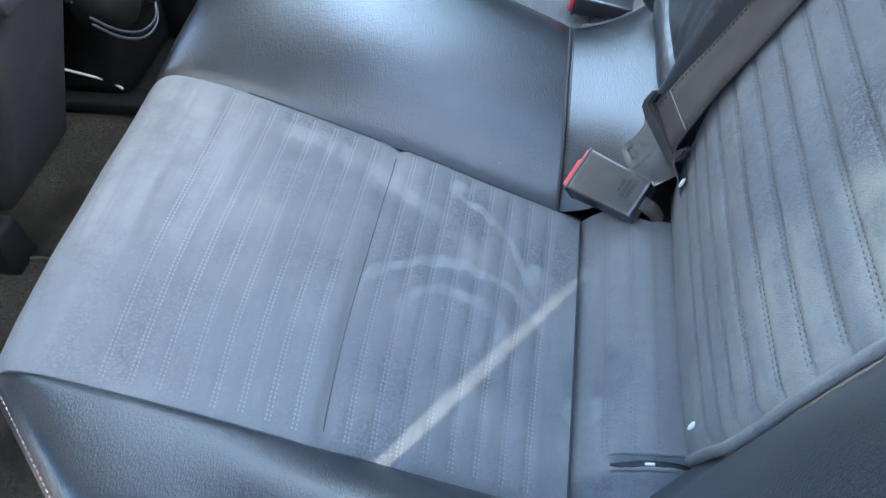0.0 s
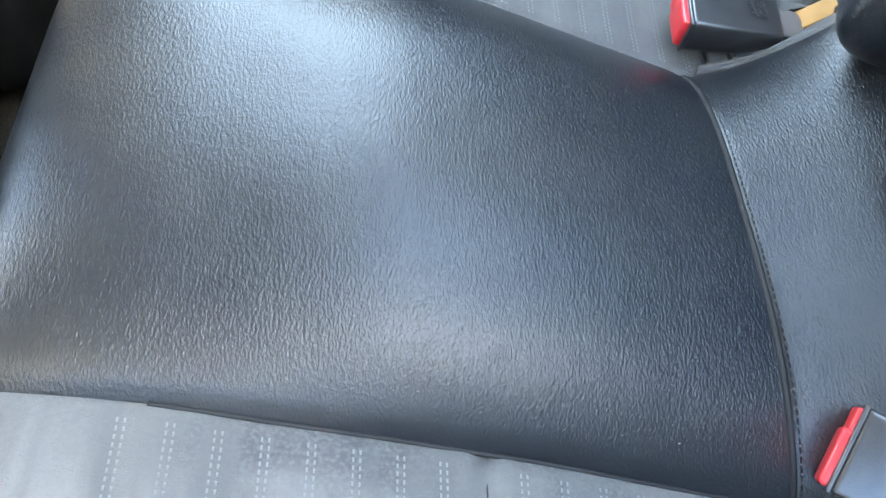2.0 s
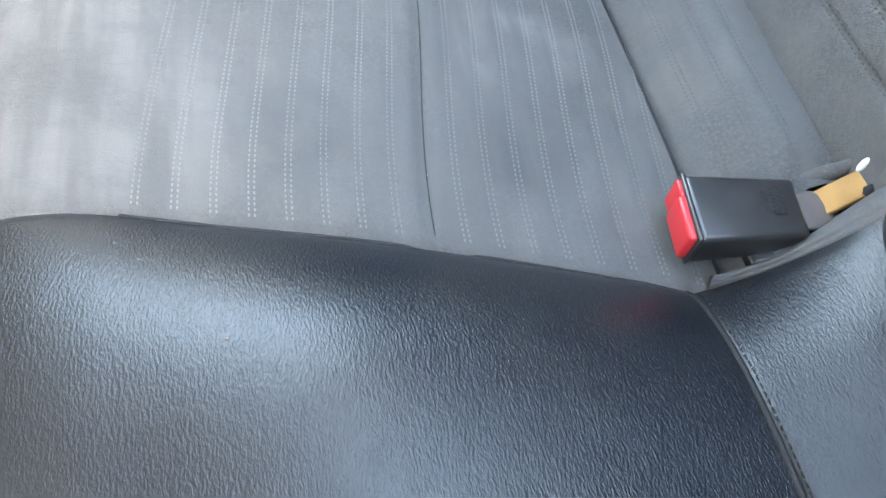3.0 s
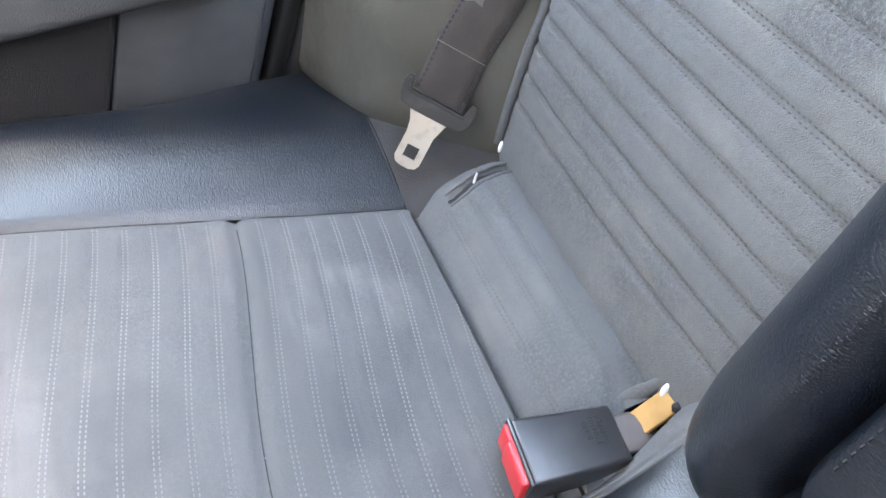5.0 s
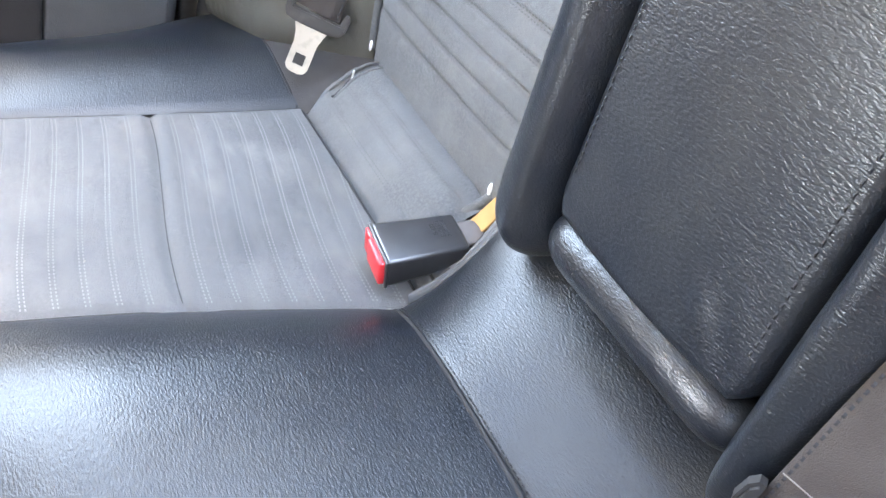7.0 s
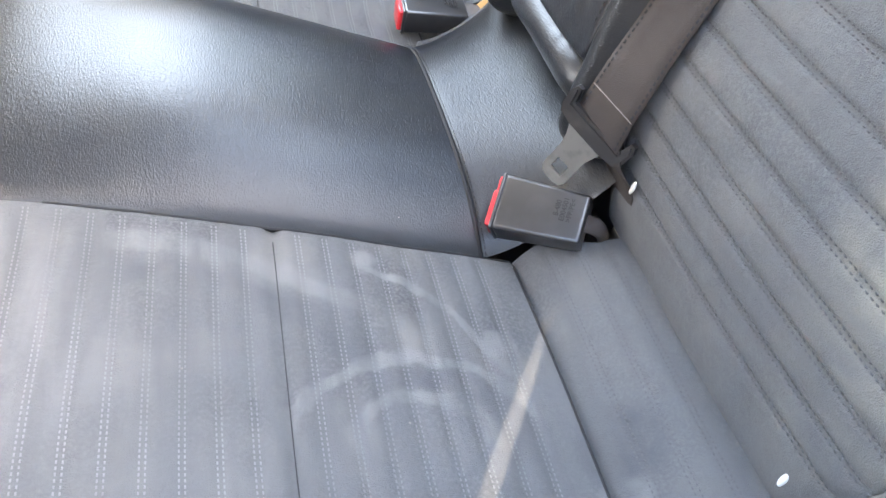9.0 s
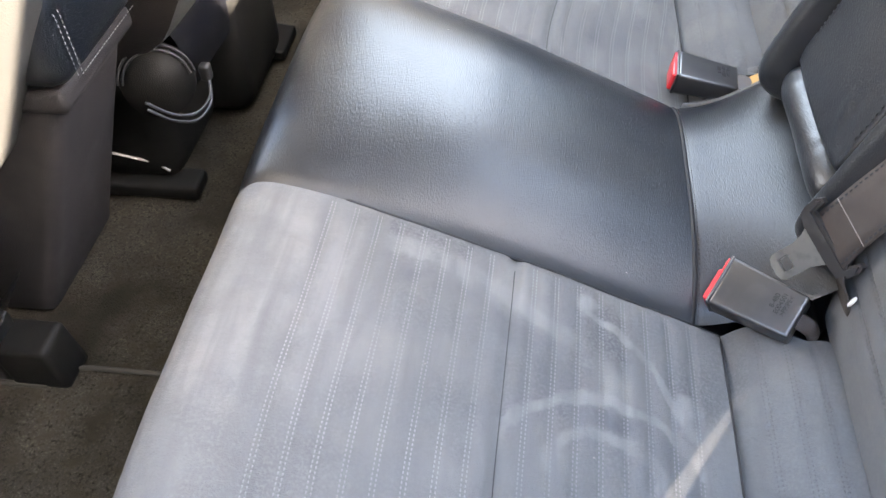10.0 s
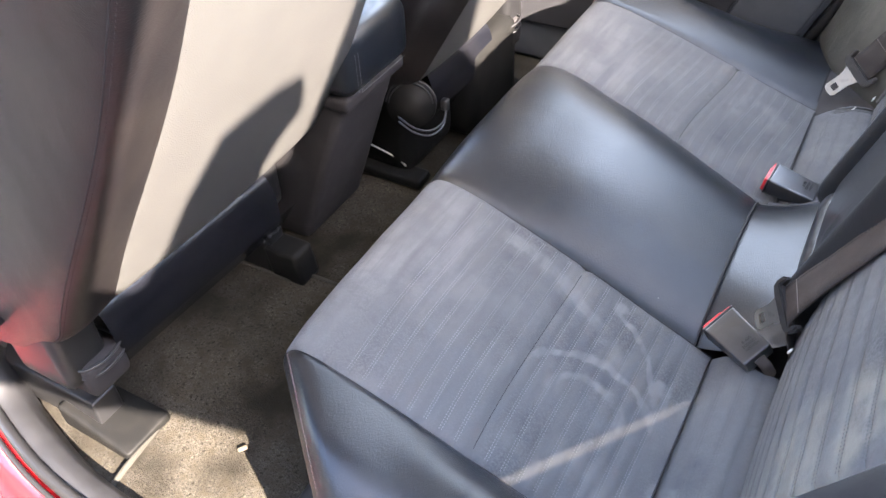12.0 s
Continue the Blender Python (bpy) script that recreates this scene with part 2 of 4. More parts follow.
PLASTER = material("plastered_wall", (0.16, 0.145, 0.13), 0.9, mottle=((2, (0.2, 0.185, 0.165), 0.4, 0.7, 6),), bumps=(("noise", 60, 0.004, (1, 1, 1)),))
RENDER_WALL = material("cream_render", (0.42, 0.36, 0.27), 0.9, mottle=((2, (0.48, 0.42, 0.33), 0.4, 0.7, 6),), bumps=(("noise", 80, 0.003, (1, 1, 1)),))
TIMBER = material("grey_timber", (0.22, 0.19, 0.16), 0.85, mottle=((6, (0.3, 0.27, 0.23), 0.4, 0.7, 5),), bumps=(("noise", 40, 0.003, (1, 1, 0.1)),))
WORN_PLASTIC = material("scuffed_plastic", (0.028, 0.026, 0.026), 0.42, mottle=((50, (0.06, 0.056, 0.053), 0.55, 0.75, 5),))
BUCKLE = material("buckle_plastic", (0.019, 0.0185, 0.021), 0.3, spec=0.8, coat=0.6, coat_rough=0.3, bumps=(("cells", 1500, 0.00006, (1, 1, 1)),), mottle=((60, (0.03, 0.03, 0.033), 0.5, 0.7, 4),))
TAIL = material("grey_webbing", (0.15, 0.13, 0.125), 0.6, mottle=((60, (0.1, 0.09, 0.085), 0.4, 0.7, 3),))
PALE_MARK2 = material("pale_thread", (0.2, 0.18, 0.165), 0.8)
PALE_MARK = material("moulded_mark", (0.045, 0.045, 0.048), 0.8, spec=0.1)
WHITE_CRUMB = material("crumb", (0.09, 0.075, 0.05), 0.9, mottle=((200, (0.06, 0.05, 0.035), 0.4, 0.7, 3),))
CORD = material("grey_cord", (0.05, 0.055, 0.065), 0.4)
YELLOW = material("yellow_plastic", (0.65, 0.4, 0.08), 0.5)
DARK_CLOTH = material("dark_cloth", (0.018, 0.018, 0.022), 0.9, bumps=(("noise", 800, 0.001, (1, 1, 1)),))
WHITE = material("white_button", (0.75, 0.75, 0.72), 0.5)


# ---- building blocks ----
def finish(name, verts, faces, mat, parent=None, label="", smooth=True):
    me = bpy.data.meshes.new(name)
    me.from_pydata([tuple(v) for v in verts], [], faces)
    if smooth:
        me.polygons.foreach_set("use_smooth", [True] * len(me.polygons))
    me.materials.append(mat)
    ob = new(name, me)
    if parent:
        ob.parent = parent
    if label:
        tagged(ob, label)
    return ob


def part(name, bm, mat, parent=None, label="", smooth=True):
    bmesh.ops.recalc_face_normals(bm, faces=bm.faces)
    me = bpy.data.meshes.new(name)
    bm.to_mesh(me)
    bm.free()
    if smooth:
        me.polygons.foreach_set("use_smooth", [True] * len(me.polygons))
    me.materials.append(mat)
    ob = new(name, me)
    if parent:
        ob.parent = parent
    if label:
        tagged(ob, label)
    return ob


def thing(name, label, category, group="", at=(0, 0, 0), kind=""):
    ob = new(name)
    ob.location = at
    ob.empty_display_size = 0.05
    return tagged(ob, label, category, group, kind)


def sheet(name, f, nu, nv, mat, parent=None, label="", thick=0.0):
    """A curved sheet from f(u, v), u and v from 0 to 1, given thickness below."""
    verts = [f(i / nu, j / nv) for i in range(nu + 1) for j in range(nv + 1)]
    w = nv + 1
    faces = [(i * w + j, (i + 1) * w + j, (i + 1) * w + j + 1, i * w + j + 1) for i in range(nu) for j in range(nv)]
    ob = finish(name, verts, faces, mat, parent, label)
    if thick:
        so = ob.modifiers.new("thickness", "SOLIDIFY")
        so.thickness, so.offset = thick, -1
    return ob


def box(bm, lo, hi, bevel=0.0, seg=2, m=None):
    r = bmesh.ops.create_cube(bm, size=1)
    vs = r["verts"]
    for v in vs:
        v.co = Vector([lo[k] + (v.co[k] + 0.5) * (hi[k] - lo[k]) for k in range(3)])
    if bevel:
        es = list({e for v in vs for e in v.link_edges})
        g = bmesh.ops.bevel(bm, geom=es, offset=bevel, segments=seg, profile=0.6, affect="EDGES")
        vs = list({v for f in g["faces"] for v in f.verts} | {v for v in vs if v.is_valid})
    if m is not None:
        allv = set(vs)
        for v in list(allv):
            for e in v.link_edges:
                allv.update(e.verts)
        for v in allv:
            v.co = m @ v.co
    return vs


def boxed(name, lo, hi, mat, parent=None, bevel=0.004, label="", m=None, seg=2, smooth=True):
    bm = bmesh.new()
    box(bm, lo, hi, bevel, seg)
    if m is not None:
        bmesh.ops.transform(bm, matrix=m, verts=bm.verts)
    return part(name, bm, mat, parent, label, smooth)


def catmull(pts, n):
    """n + 1 points along a smooth curve through pts, evenly by length."""
    P = [Vector(p) for p in pts]
    P = [2 * P[0] - P[1]] + P + [2 * P[-1] - P[-2]]
    out = []
    for k in range(1, len(P) - 2):
        a, b, c, d = P[k - 1:k + 3]
        for s in range(24):
            t = s / 24
            out.append(0.5 * ((2 * b) + (c - a) * t + (2 * a - 5 * b + 4 * c - d) * t * t + (3 * b - a - 3 * c + d) * t ** 3))
    out.append(P[-2])
    L = [0]
    for p, q in zip(out, out[1:]):
        L.append(L[-1] + (q - p).length)
    res, k = [], 0
    for i in range(n + 1):
        s = L[-1] * i / n
        while k < len(L) - 2 and L[k + 1] < s:
            k += 1
        f = (s - L[k]) / max(1e-9, L[k + 1] - L[k])
        res.append(out[k].lerp(out[k + 1], min(1, max(0, f))))
    return res


def tube(name, pts, radius, mat, parent=None, label="", sides=8, n=None, smooth_path=True):
    """A cord along pts; radius may be a number or a function of 0..1."""
    line = catmull(pts, n or 12 * len(pts)) if smooth_path else [Vector(p) for p in pts]
    rad = radius if callable(radius) else (lambda t: radius)
    verts, faces = [], []
    side = None
    N = len(line)
    for i, p in enumerate(line):
        d = (line[min(i + 1, N - 1)] - line[max(i - 1, 0)]).normalized()
        if side is None:
            side = d.orthogonal().normalized()
        side = (side - d * side.dot(d)).normalized()
        up = d.cross(side)
        for k in range(sides):
            a = 2 * math.pi * k / sides
            verts.append(p + (side * math.cos(a) + up * math.sin(a)) * rad(i / (N - 1)))
    for i in range(N - 1):
        for k in range(sides):
            faces.append((i * sides + k, i * sides + (k + 1) % sides, (i + 1) * sides + (k + 1) % sides, (i + 1) * sides + k))
    faces.append(tuple(range(sides))[::-1])
    faces.append(tuple((N - 1) * sides + k for k in range(sides)))
    return finish(name, verts, faces, mat, parent, label)


def stitches(name, runs, length, gap, width, mat, parent, height=0.0008):
    """Rows of thread along runs: each run is a list of (point, normal); joined into one mesh."""
    verts, faces = [], []
    for run in runs:
        pts = [Vector(p) for p, n in run]
        nor = [Vector(n) for p, n in run]
        L = [0]
        for p, q in zip(pts, pts[1:]):
            L.append(L[-1] + (q - p).length)

        def on(s):
            k = 0
            while k < len(L) - 2 and L[k + 1] < s:
                k += 1
            f = (s - L[k]) / max(1e-9, L[k + 1] - L[k])
            return pts[k].lerp(pts[k + 1], f), nor[k].lerp(nor[k + 1], f).normalized()
        s = gap
        while s + length < L[-1]:
            a, na = on(s)
            b, nb = on(s + length)
            d = (b - a).normalized()
            w = d.cross(na).normalized() * width / 2
            base = len(verts)
            mid = (a + b) / 2 + na * height
            verts += [a + w, a - w, b - w, b + w, mid + w * 0.7, mid - w * 0.7]
            for q in ((0, 1, 5, 4), (4, 5, 2, 3), (0, 4, 3), (1, 2, 5)):
                faces.append(tuple(base + c for c in q))
            s += length + gap
    ob = finish(name, verts, faces, mat, parent, smooth=False)
    ob["kind"] = "stuff"
    return ob


def smoothstep(a, b, x):
    t = min(1.0, max(0.0, (x - a) / (b - a)))
    return t * t * (3 - 2 * t)


def axes(o, xd, yd):
    """Pose with given x direction and roughly given y direction."""
    x = Vector(xd).normalized()
    y = Vector(yd)
    y = (y - x * y.dot(x)).normalized()
    z = x.cross(y)
    m = Matrix((x, y, z)).transposed().to_4x4()
    m.translation = o
    return m


# ---- the rear seat: shape ----
YC = 0.745                                   # middle of the car
FABRIC = [(-0.300, 0.05), (-0.322, 0.12), (-0.344, 0.20), (-0.352, 0.25), (-0.345, 0.283), (-0.322, 0.302), (-0.28, 0.298),
          (-0.2, 0.275), (-0.09, 0.238), (0.0, 0.207), (0.05, 0.191), (0.085, 0.18)]
PROFILE = catmull([(x, 0, z) for x, z in FABRIC], 400)
PL = [0]
for p, q in zip(PROFILE, PROFILE[1:]):
    PL.append(PL[-1] + (q - p).length)
LEN = PL[-1]


def profile(s):
    """Point and normal of the cushion's section at length s from the front's foot."""
    s = min(max(s, 0), LEN)
    k = min(int(s / LEN * 400), 399)
    f = s / LEN * 400 - k
    p = PROFILE[k].lerp(PROFILE[k + 1], f)
    d = (PROFILE[min(k + 2, 400)] - PROFILE[max(k - 1, 0)]).normalized()
    return p, Vector((-d.z, 0, d.x))


def s_of(x):
    """Length along the section at which the top reaches x."""
    return next(PL[i] for i in range(200, 401) if PROFILE[i].x >= x) if x < 0.085 else LEN


S_TOP, S_LAT, S_SEAM = s_of(-0.322), s_of(-0.092), s_of(0.061)


def along(table, s):
    """Smooth curve through the (s, value) pairs of table."""
    if s <= table[0][0]:
        return table[0][1]
    if s >= table[-1][0]:
        return table[-1][1]
    k = next(i for i in range(len(table) - 1) if s <= table[i + 1][0])

    def slope(i):
        if i <= 0 or i >= len(table) - 1:
            return 0.0
        return (table[i + 1][1] - table[i - 1][1]) / (table[i + 1][0] - table[i - 1][0])
    (a, va), (b, vb) = table[k], table[k + 1]
    h = b - a
    t = (s - a) / h
    return (2 * t ** 3 - 3 * t * t + 1) * va + (t ** 3 - 2 * t * t + t) * h * slope(k) + (3 * t * t - 2 * t ** 3) * vb + (t ** 3 - t * t) * h * slope(k + 1)


NEAR_IN = [(0, 0.628), (S_TOP, 0.622), (s_of(-0.2), 0.618), (S_LAT, 0.611), (S_SEAM, 0.595), (LEN, 0.592)]
FAR_IN = [(0, 0.935), (S_TOP - 0.12, 0.955), (S_TOP - 0.04, 0.970), (s_of(-0.2), 0.960), (S_LAT, 0.945), (s_of(0.045), 0.918), (LEN, 0.905)]
NEAR_OUT, FAR_OUT = 0.281, 1.222


def cushion(s, y):
    """Upper surface of the rear cushion."""
    p, n = profile(s)
    a, b = along(NEAR_IN, s), along(FAR_IN, s)
    front = smoothstep(S_TOP - 0.13, S_TOP + 0.13, s) if not a < y < b else smoothstep(S_TOP - 0.17, S_TOP + 0.01, s) * (0.66 + 0.34 * smoothstep(S_TOP - 0.02, S_TOP + 0.13, s))
    lift = 0.0
    if a < y < b:
        u = abs(2 * (y - a) / (b - a) - 1)
        lift = 0.044 * front * (1 - 0.06 * smoothstep(S_LAT - 0.1, LEN, s)) * (1 - u ** 3.2)
    elif NEAR_OUT <= y <= FAR_OUT:
        u = (y - NEAR_OUT) / (a - NEAR_OUT) if y < YC else (y - b) / (FAR_OUT - b)
        lift = 0.007 * math.sin(math.pi * min(1, max(0, u))) ** 0.7 * front
        lift -= 0.0045 * math.exp(-((s - S_LAT - bow(y)) / 0.005) ** 2)
        lift += 0.0016 * noise.noise((p.x * 14, y * 14, 3.1))
    else:
        u = (NEAR_OUT - y) / 0.15 if y < YC else (y - FAR_OUT) / 0.20
        q = smoothstep(S_TOP + 0.02, LEN, s)
        rise = (0.010 + 0.062 * q if y < YC else 0.019 + 0.008 * q) * front
        lift = rise * math.sin(min(1, u / 0.9) * math.pi) if u < 0.45 else rise
        lift -= 0.22 * max(0, u - 0.5) ** 2 if y < YC else (0.22 - 0.18 * q) * max(0, u - 0.4) ** 2
    e = min(abs(y - a), abs(y - b), abs(y - NEAR_OUT), abs(y - FAR_OUT))
    lift -= 0.003 * math.exp(-(e / 0.004) ** 2)
    x = p.x
    if y < NEAR_OUT + 0.14:
        recede = 0.010 * (1 - max(0.0, y - NEAR_OUT) / 0.14) ** 2 + 1.05 * max(0.0, NEAR_OUT - y)
        x += recede * (0.085 - x) / 0.43
    return Vector((x, y, p.z + lift))


def cushion_normal(s, y):
    e = 0.002
    n = (cushion(s + e, y) - cushion(s - e, y)).cross(cushion(s, y + e) - cushion(s, y - e)).normalized()
    return n


bench = thing("rear_bench", "rear bench seat in worn grey striped suede and black leather", "car seat", at=(-0.1, YC, 0.0))


def hang(ob, top):
    """Put a part under its thing, leaving it where it is."""
    ob.parent = top
    ob.matrix_parent_inverse = Matrix.Translation(top.location).inverted()
    return ob


ROWS_S = []
k = S_LAT - 0.021
while k > S_TOP - 0.02:
    ROWS_S.append(k)
    k -= 0.0205
k = S_LAT + 0.019
while k < LEN - 0.012:
    ROWS_S.append(k)
    k += 0.0205


def bow(y):
    """How far the cross seam and the stripes bow backwards at y."""
    return -0.012 + 0.004 * smoothstep(0.28, 0.62, y) if y < YC else 0.008 + 0.026 * smoothstep(0.95, 1.22, y)


def groove(s):
    return -0.0024 * max(math.exp(-((s - r) / 0.0042) ** 2) for r in ROWS_S)


def up(n):
    return n if n.z > 0 else -n


for far in (False, True):
    def span(s):
        return (along(FAR_IN, s), FAR_OUT) if far else (along(NEAR_IN, s), NEAR_OUT)

    def fabric(u, v):
        s = u * LEN
        a, b = span(s)
        y = a + v * (b - a)
        p = cushion(s, min(max(y, min(a, b) + 1e-5), max(a, b) - 1e-5))
        p.z += groove(s - bow(y)) * (0.35 if far else 1.0) * smoothstep(0, 0.05, min(v, 1 - v))
        return p
    hang(sheet("suede_panel", fabric, 280, 44, SUEDE), bench)

    def outer(u, v):
        s = u * LEN
        b = FAR_OUT if far else NEAR_OUT
        return cushion(s, b + (1e-5 + v * 0.2 if far else -1e-5 - v * 0.15))
    hang(sheet("leather_bolster", outer, 90, 34, LEATHER), bench)

    runs = []
    for r in ROWS_S:
        for off in (-0.0016, 0.0016):
            a, b = span(r)
            ys = [a + (b - a) * (0.02 + 0.96 * j / 40) for j in range(41)]
            runs.append([(fabric((r + off + bow(ys[j])) / LEN, 0.02 + 0.96 * j / 40) + Vector((0, 0, 0.0003)), up(cushion_normal(r + off, ys[j]))) for j in range(41)])
    hang(stitches("stitching", runs, 0.0021, 0.0016, 0.0010, PALE_THREAD, None, 0.0005), bench)
    hang(tube("seam", [cushion(s_of(-0.318) + (LEN - s_of(-0.318)) * j / 14, span(s_of(-0.318) + (LEN - s_of(-0.318)) * j / 14)[0]) for j in range(15)],
              0.0014, THREAD), bench)
    hang(tube("seam", [cushion(LEN * (0.35 + 0.65 * j / 18), FAR_OUT if far else NEAR_OUT) for j in range(19)], 0.0009, THREAD), bench)
    hang(tube("seam", [fabric((S_LAT + bow(fabric(S_LAT / LEN, j / 20).y)) / LEN, j / 20) for j in range(21)], 0.0005, THREAD), bench)
    hang(tube("seam", [fabric(1, j / 20) for j in range(21)], 0.0011, THREAD), bench)


def middle(u, v):
    s = u * S_SEAM
    a, b = along(NEAR_IN, s), along(FAR_IN, s)
    return cushion(s, a + 1e-5 + v * (b - a - 2e-5))


def centre_rear(u, v):
    p = middle(1, v)
    x = p.x + u * 0.121
    z = p.z - 0.003 * math.exp(-u / 0.02) + (0.247 + 0.014 * abs(2 * v - 1) ** 3 - p.z) * u ** 1.5 - 0.010 * (abs(2 * v - 1) ** 6) * u * (1 - u)
    y = p.y + (0.5925 + v * 0.3125 - p.y) * u
    return Vector((x, y, z))


hang(sheet("leather_centre", middle, 150, 70, LEATHER, label="black leather middle panel, raised and glossy"), bench)
hang(sheet("leather_centre_rear", centre_rear, 60, 70, LEATHER), bench)
hang(tube("seam", [middle(1, j / 24) for j in range(25)], 0.0019, THREAD), bench)
hang(stitches("stitching", [[(centre_rear(0.035, j / 40) + Vector((0, 0, 0.0004)), Vector((0, 0, 1))) for j in range(41)]], 0.0035, 0.0014, 0.001, THREAD, None), bench)
hang(boxed("underlay", (-0.28, 0.17, 0.0), (0.2, 1.40, 0.15), DARK_PLASTIC, None, 0.01), bench)
# edge stitching on the front of the door-side bolsters, tinted as by the red sill
for far in (False, True):
    yo = FAR_OUT if far else NEAR_OUT
    sg = 1 if far else -1
    run = [cushion(LEN * 0.36, yo + sg * (0.003 + 0.14 * j / 30)) + Vector((-0.001, 0, 0.001)) for j in range(31)]
    hang(stitches("stitching", [[(q, Vector((-0.8, 0, 0.6))) for q in run]], 0.0035, 0.002, 0.001, RED_TINT_THREAD, None), bench)

# ---- the rear seat: back ----
back = bench


def back_line(z):
    return 0.176 + (z - 0.24) * 0.30 + 0.006


NEAR_EDGE = [(0.17, 0.328), (0.225, 0.318), (0.296, 0.289), (0.37, 0.277), (0.44, 0.274), (0.82, 0.255)]
NEAR_BACK = [(0.19, 0.170), (0.26, 0.173), (0.345, 0.186), (0.42, 0.214), (0.5, 0.252), (0.6, 0.301), (0.83, 0.396)]


def rest_line(far, z):
    """Depth of the suede back at height z; the near side is padded fuller at its foot."""
    return back_line(z) if far else along(NEAR_BACK, z)


BACK_ROWS = [0.262 + 0.0255 * k for k in range(21)]


def rest_span(far, z):
    """Inner and outer limit of the suede at height z."""
    lean = 0.10 * min(0.35, max(0, z - 0.3))
    return (0.915 - lean, 1.226 - 0.05 * max(0, z - 0.26)) if far else (0.608 - 0.05 * max(0, z - 0.26), along(NEAR_EDGE, z))


def rest_point(far, z, v):
    a, b = rest_span(far, z)
    y = a + v * (b - a)
    x = rest_line(far, z) - 0.003 * math.sin(math.pi * v)
    x += 0.0018 * max(math.exp(-((z - r) / 0.0024) ** 2) for r in BACK_ROWS) - 0.0006 * abs(math.sin(math.pi * (z - 0.262) / 0.0255)) ** 0.6
    x += 0.004 * smoothstep(0.012, 0.0, min(v, 1 - v) * abs(b - a))
    return Vector((x, y, z))


for far in (False, True):
    def rest(u, v):
        return rest_point(far, 0.205 + u * 0.6, v)
    hang(sheet("suede_panel", rest, 300, 30, SUEDE), back)
    runs = [[(rest_point(far, r + off, 0.03 + 0.94 * j / 30) + Vector((-0.0004, 0, 0)), Vector((-1, 0, 0))) for j in range(31)] for r in BACK_ROWS for off in (-0.0017, 0.0017)]
    hang(stitches("stitching", runs, 0.0026, 0.0018, 0.0012, BACK_THREAD, None, 0.0006), back)
    hang(tube("piping", [rest_point(far, 0.215 + 0.58 * j / 14, 1.0) + Vector((-0.003, 0.003 if far else -0.003, 0)) for j in range(15)], 0.0042, SUEDE), back)

    def strip_in(u):
        return (0.906 + 0.05 * smoothstep(0.3, 0.6, u) - 0.008 * smoothstep(0.8, 1, u)) if far else (0.590 - 0.022 * smoothstep(0.25, 0.6, u))

    def strip(u, v):
        x = 0.0855 + u * 0.108
        a, b = strip_in(u), (1.222 if far else 0.292)
        y = a + v * (b - a)
        z = 0.176 + 0.036 * u + 0.017 * math.sin(math.pi * min(1, u * 1.1)) ** 0.8
        z += 0.0015 * noise.noise((x * 25, y * 20, 1.7)) - 0.01 * smoothstep(0.12, 0, v) * smoothstep(0.1, 0.4, u) * 0.5
        z -= 0.010 * math.exp(-((v - 0.915) / 0.012) ** 2) * smoothstep(0.2, 0.35, u) * smoothstep(1.0, 0.85, u)
        z -= 0.012 * smoothstep(0.93, 1.0, v)
        for r in (0.23, 0.42, 0.61, 0.8):
            z -= 0.0008 * math.exp(-((u - r) / 0.025) ** 2)
        return Vector((x, y, z))
    hang(sheet("suede_strip", strip, 80, 80, SUEDE), bench)
    runs = [[(strip(r + off, 0.05 + 0.84 * j / 30) + Vector((0, 0, 0.0003)), Vector((-0.3, 0, 0.95))) for j in range(31)] for r in (0.23, 0.42, 0.61, 0.8) for off in (-0.015, 0.015)]
    hang(stitches("stitching", runs, 0.0022, 0.0018, 0.001, BACK_THREAD, None, 0.0005), bench)
    # torn slit near the strip's outer end; a black cord imitates its shaded gap
    slit = [strip(0.27 + 0.6 * j / 12, 0.915) + Vector((0, 0, 0.0015)) for j in range(13)]
    hang(tube("slit", slit, lambda t: 0.0008 + 0.0042 * math.sin(math.pi * t) ** 0.6, THREAD, label="slit in the cloth, its shaded gap put in as a black cord"), bench)
    hang(tube("torn_thread", [strip(0.50 + 0.05 * j, 0.915 + 0.012 * j) + Vector((0, 0, 0.0052)) for j in range(2)], 0.0012, WHITE_THREAD), bench)
    for dv in (-0.024, 0.022):
        hang(tube("slit_lip", [strip(0.27 + 0.6 * j / 12, 0.915 + dv) for j in range(13)], lambda t: 0.001 + 0.0010 * math.sin(math.pi * t), SUEDE), bench)

    # door-side leather wing of the backrest; the far one is a paler olive
    def wing(u, v):
        z = 0.165 + u * 0.65
        y = (1.228 + v * 0.19) if far else (along(NEAR_EDGE, z) - 0.004 - v * 0.19)
        x = rest_line(far, z) + (0.004 if far else 0.010) - 0.135 * v ** 0.85 - 0.02 * math.sin(math.pi * v) + 0.05 * smoothstep(0.08, 0, u) * v
        return Vector((x, y, z))
    hang(sheet("leather_wing", wing, 60, 34, LEATHER_PALE if far else LEATHER, label="creased black leather side wing"), back)
    hang(tube("piping", [wing(0.02, j / 10) + Vector((0, 0, 0.002)) for j in range(11)], 0.003, LEATHER), back)

    # leather between cushion bolster and wing
    def gusset(u, v):
        y = (1.206 + v * 0.2165) if far else (NEAR_OUT - 0.0005 - v * 0.15)
        p = cushion(LEN, max(y, 1.2225) if far else y)
        x = 0.083 + u * 0.117
        return Vector((x, y, p.z + ((0.03 * u if far else 0.02 * u + 0.016 * math.sin(math.pi * u))) * (1 - v)))
    hang(sheet("leather_gusset", gusset, 24, 24, GUSSET if far else LEATHER), bench)
    hang(tube("seam", [gusset(0.0, j / 12) for j in range(13)], 0.0014, THREAD), bench)


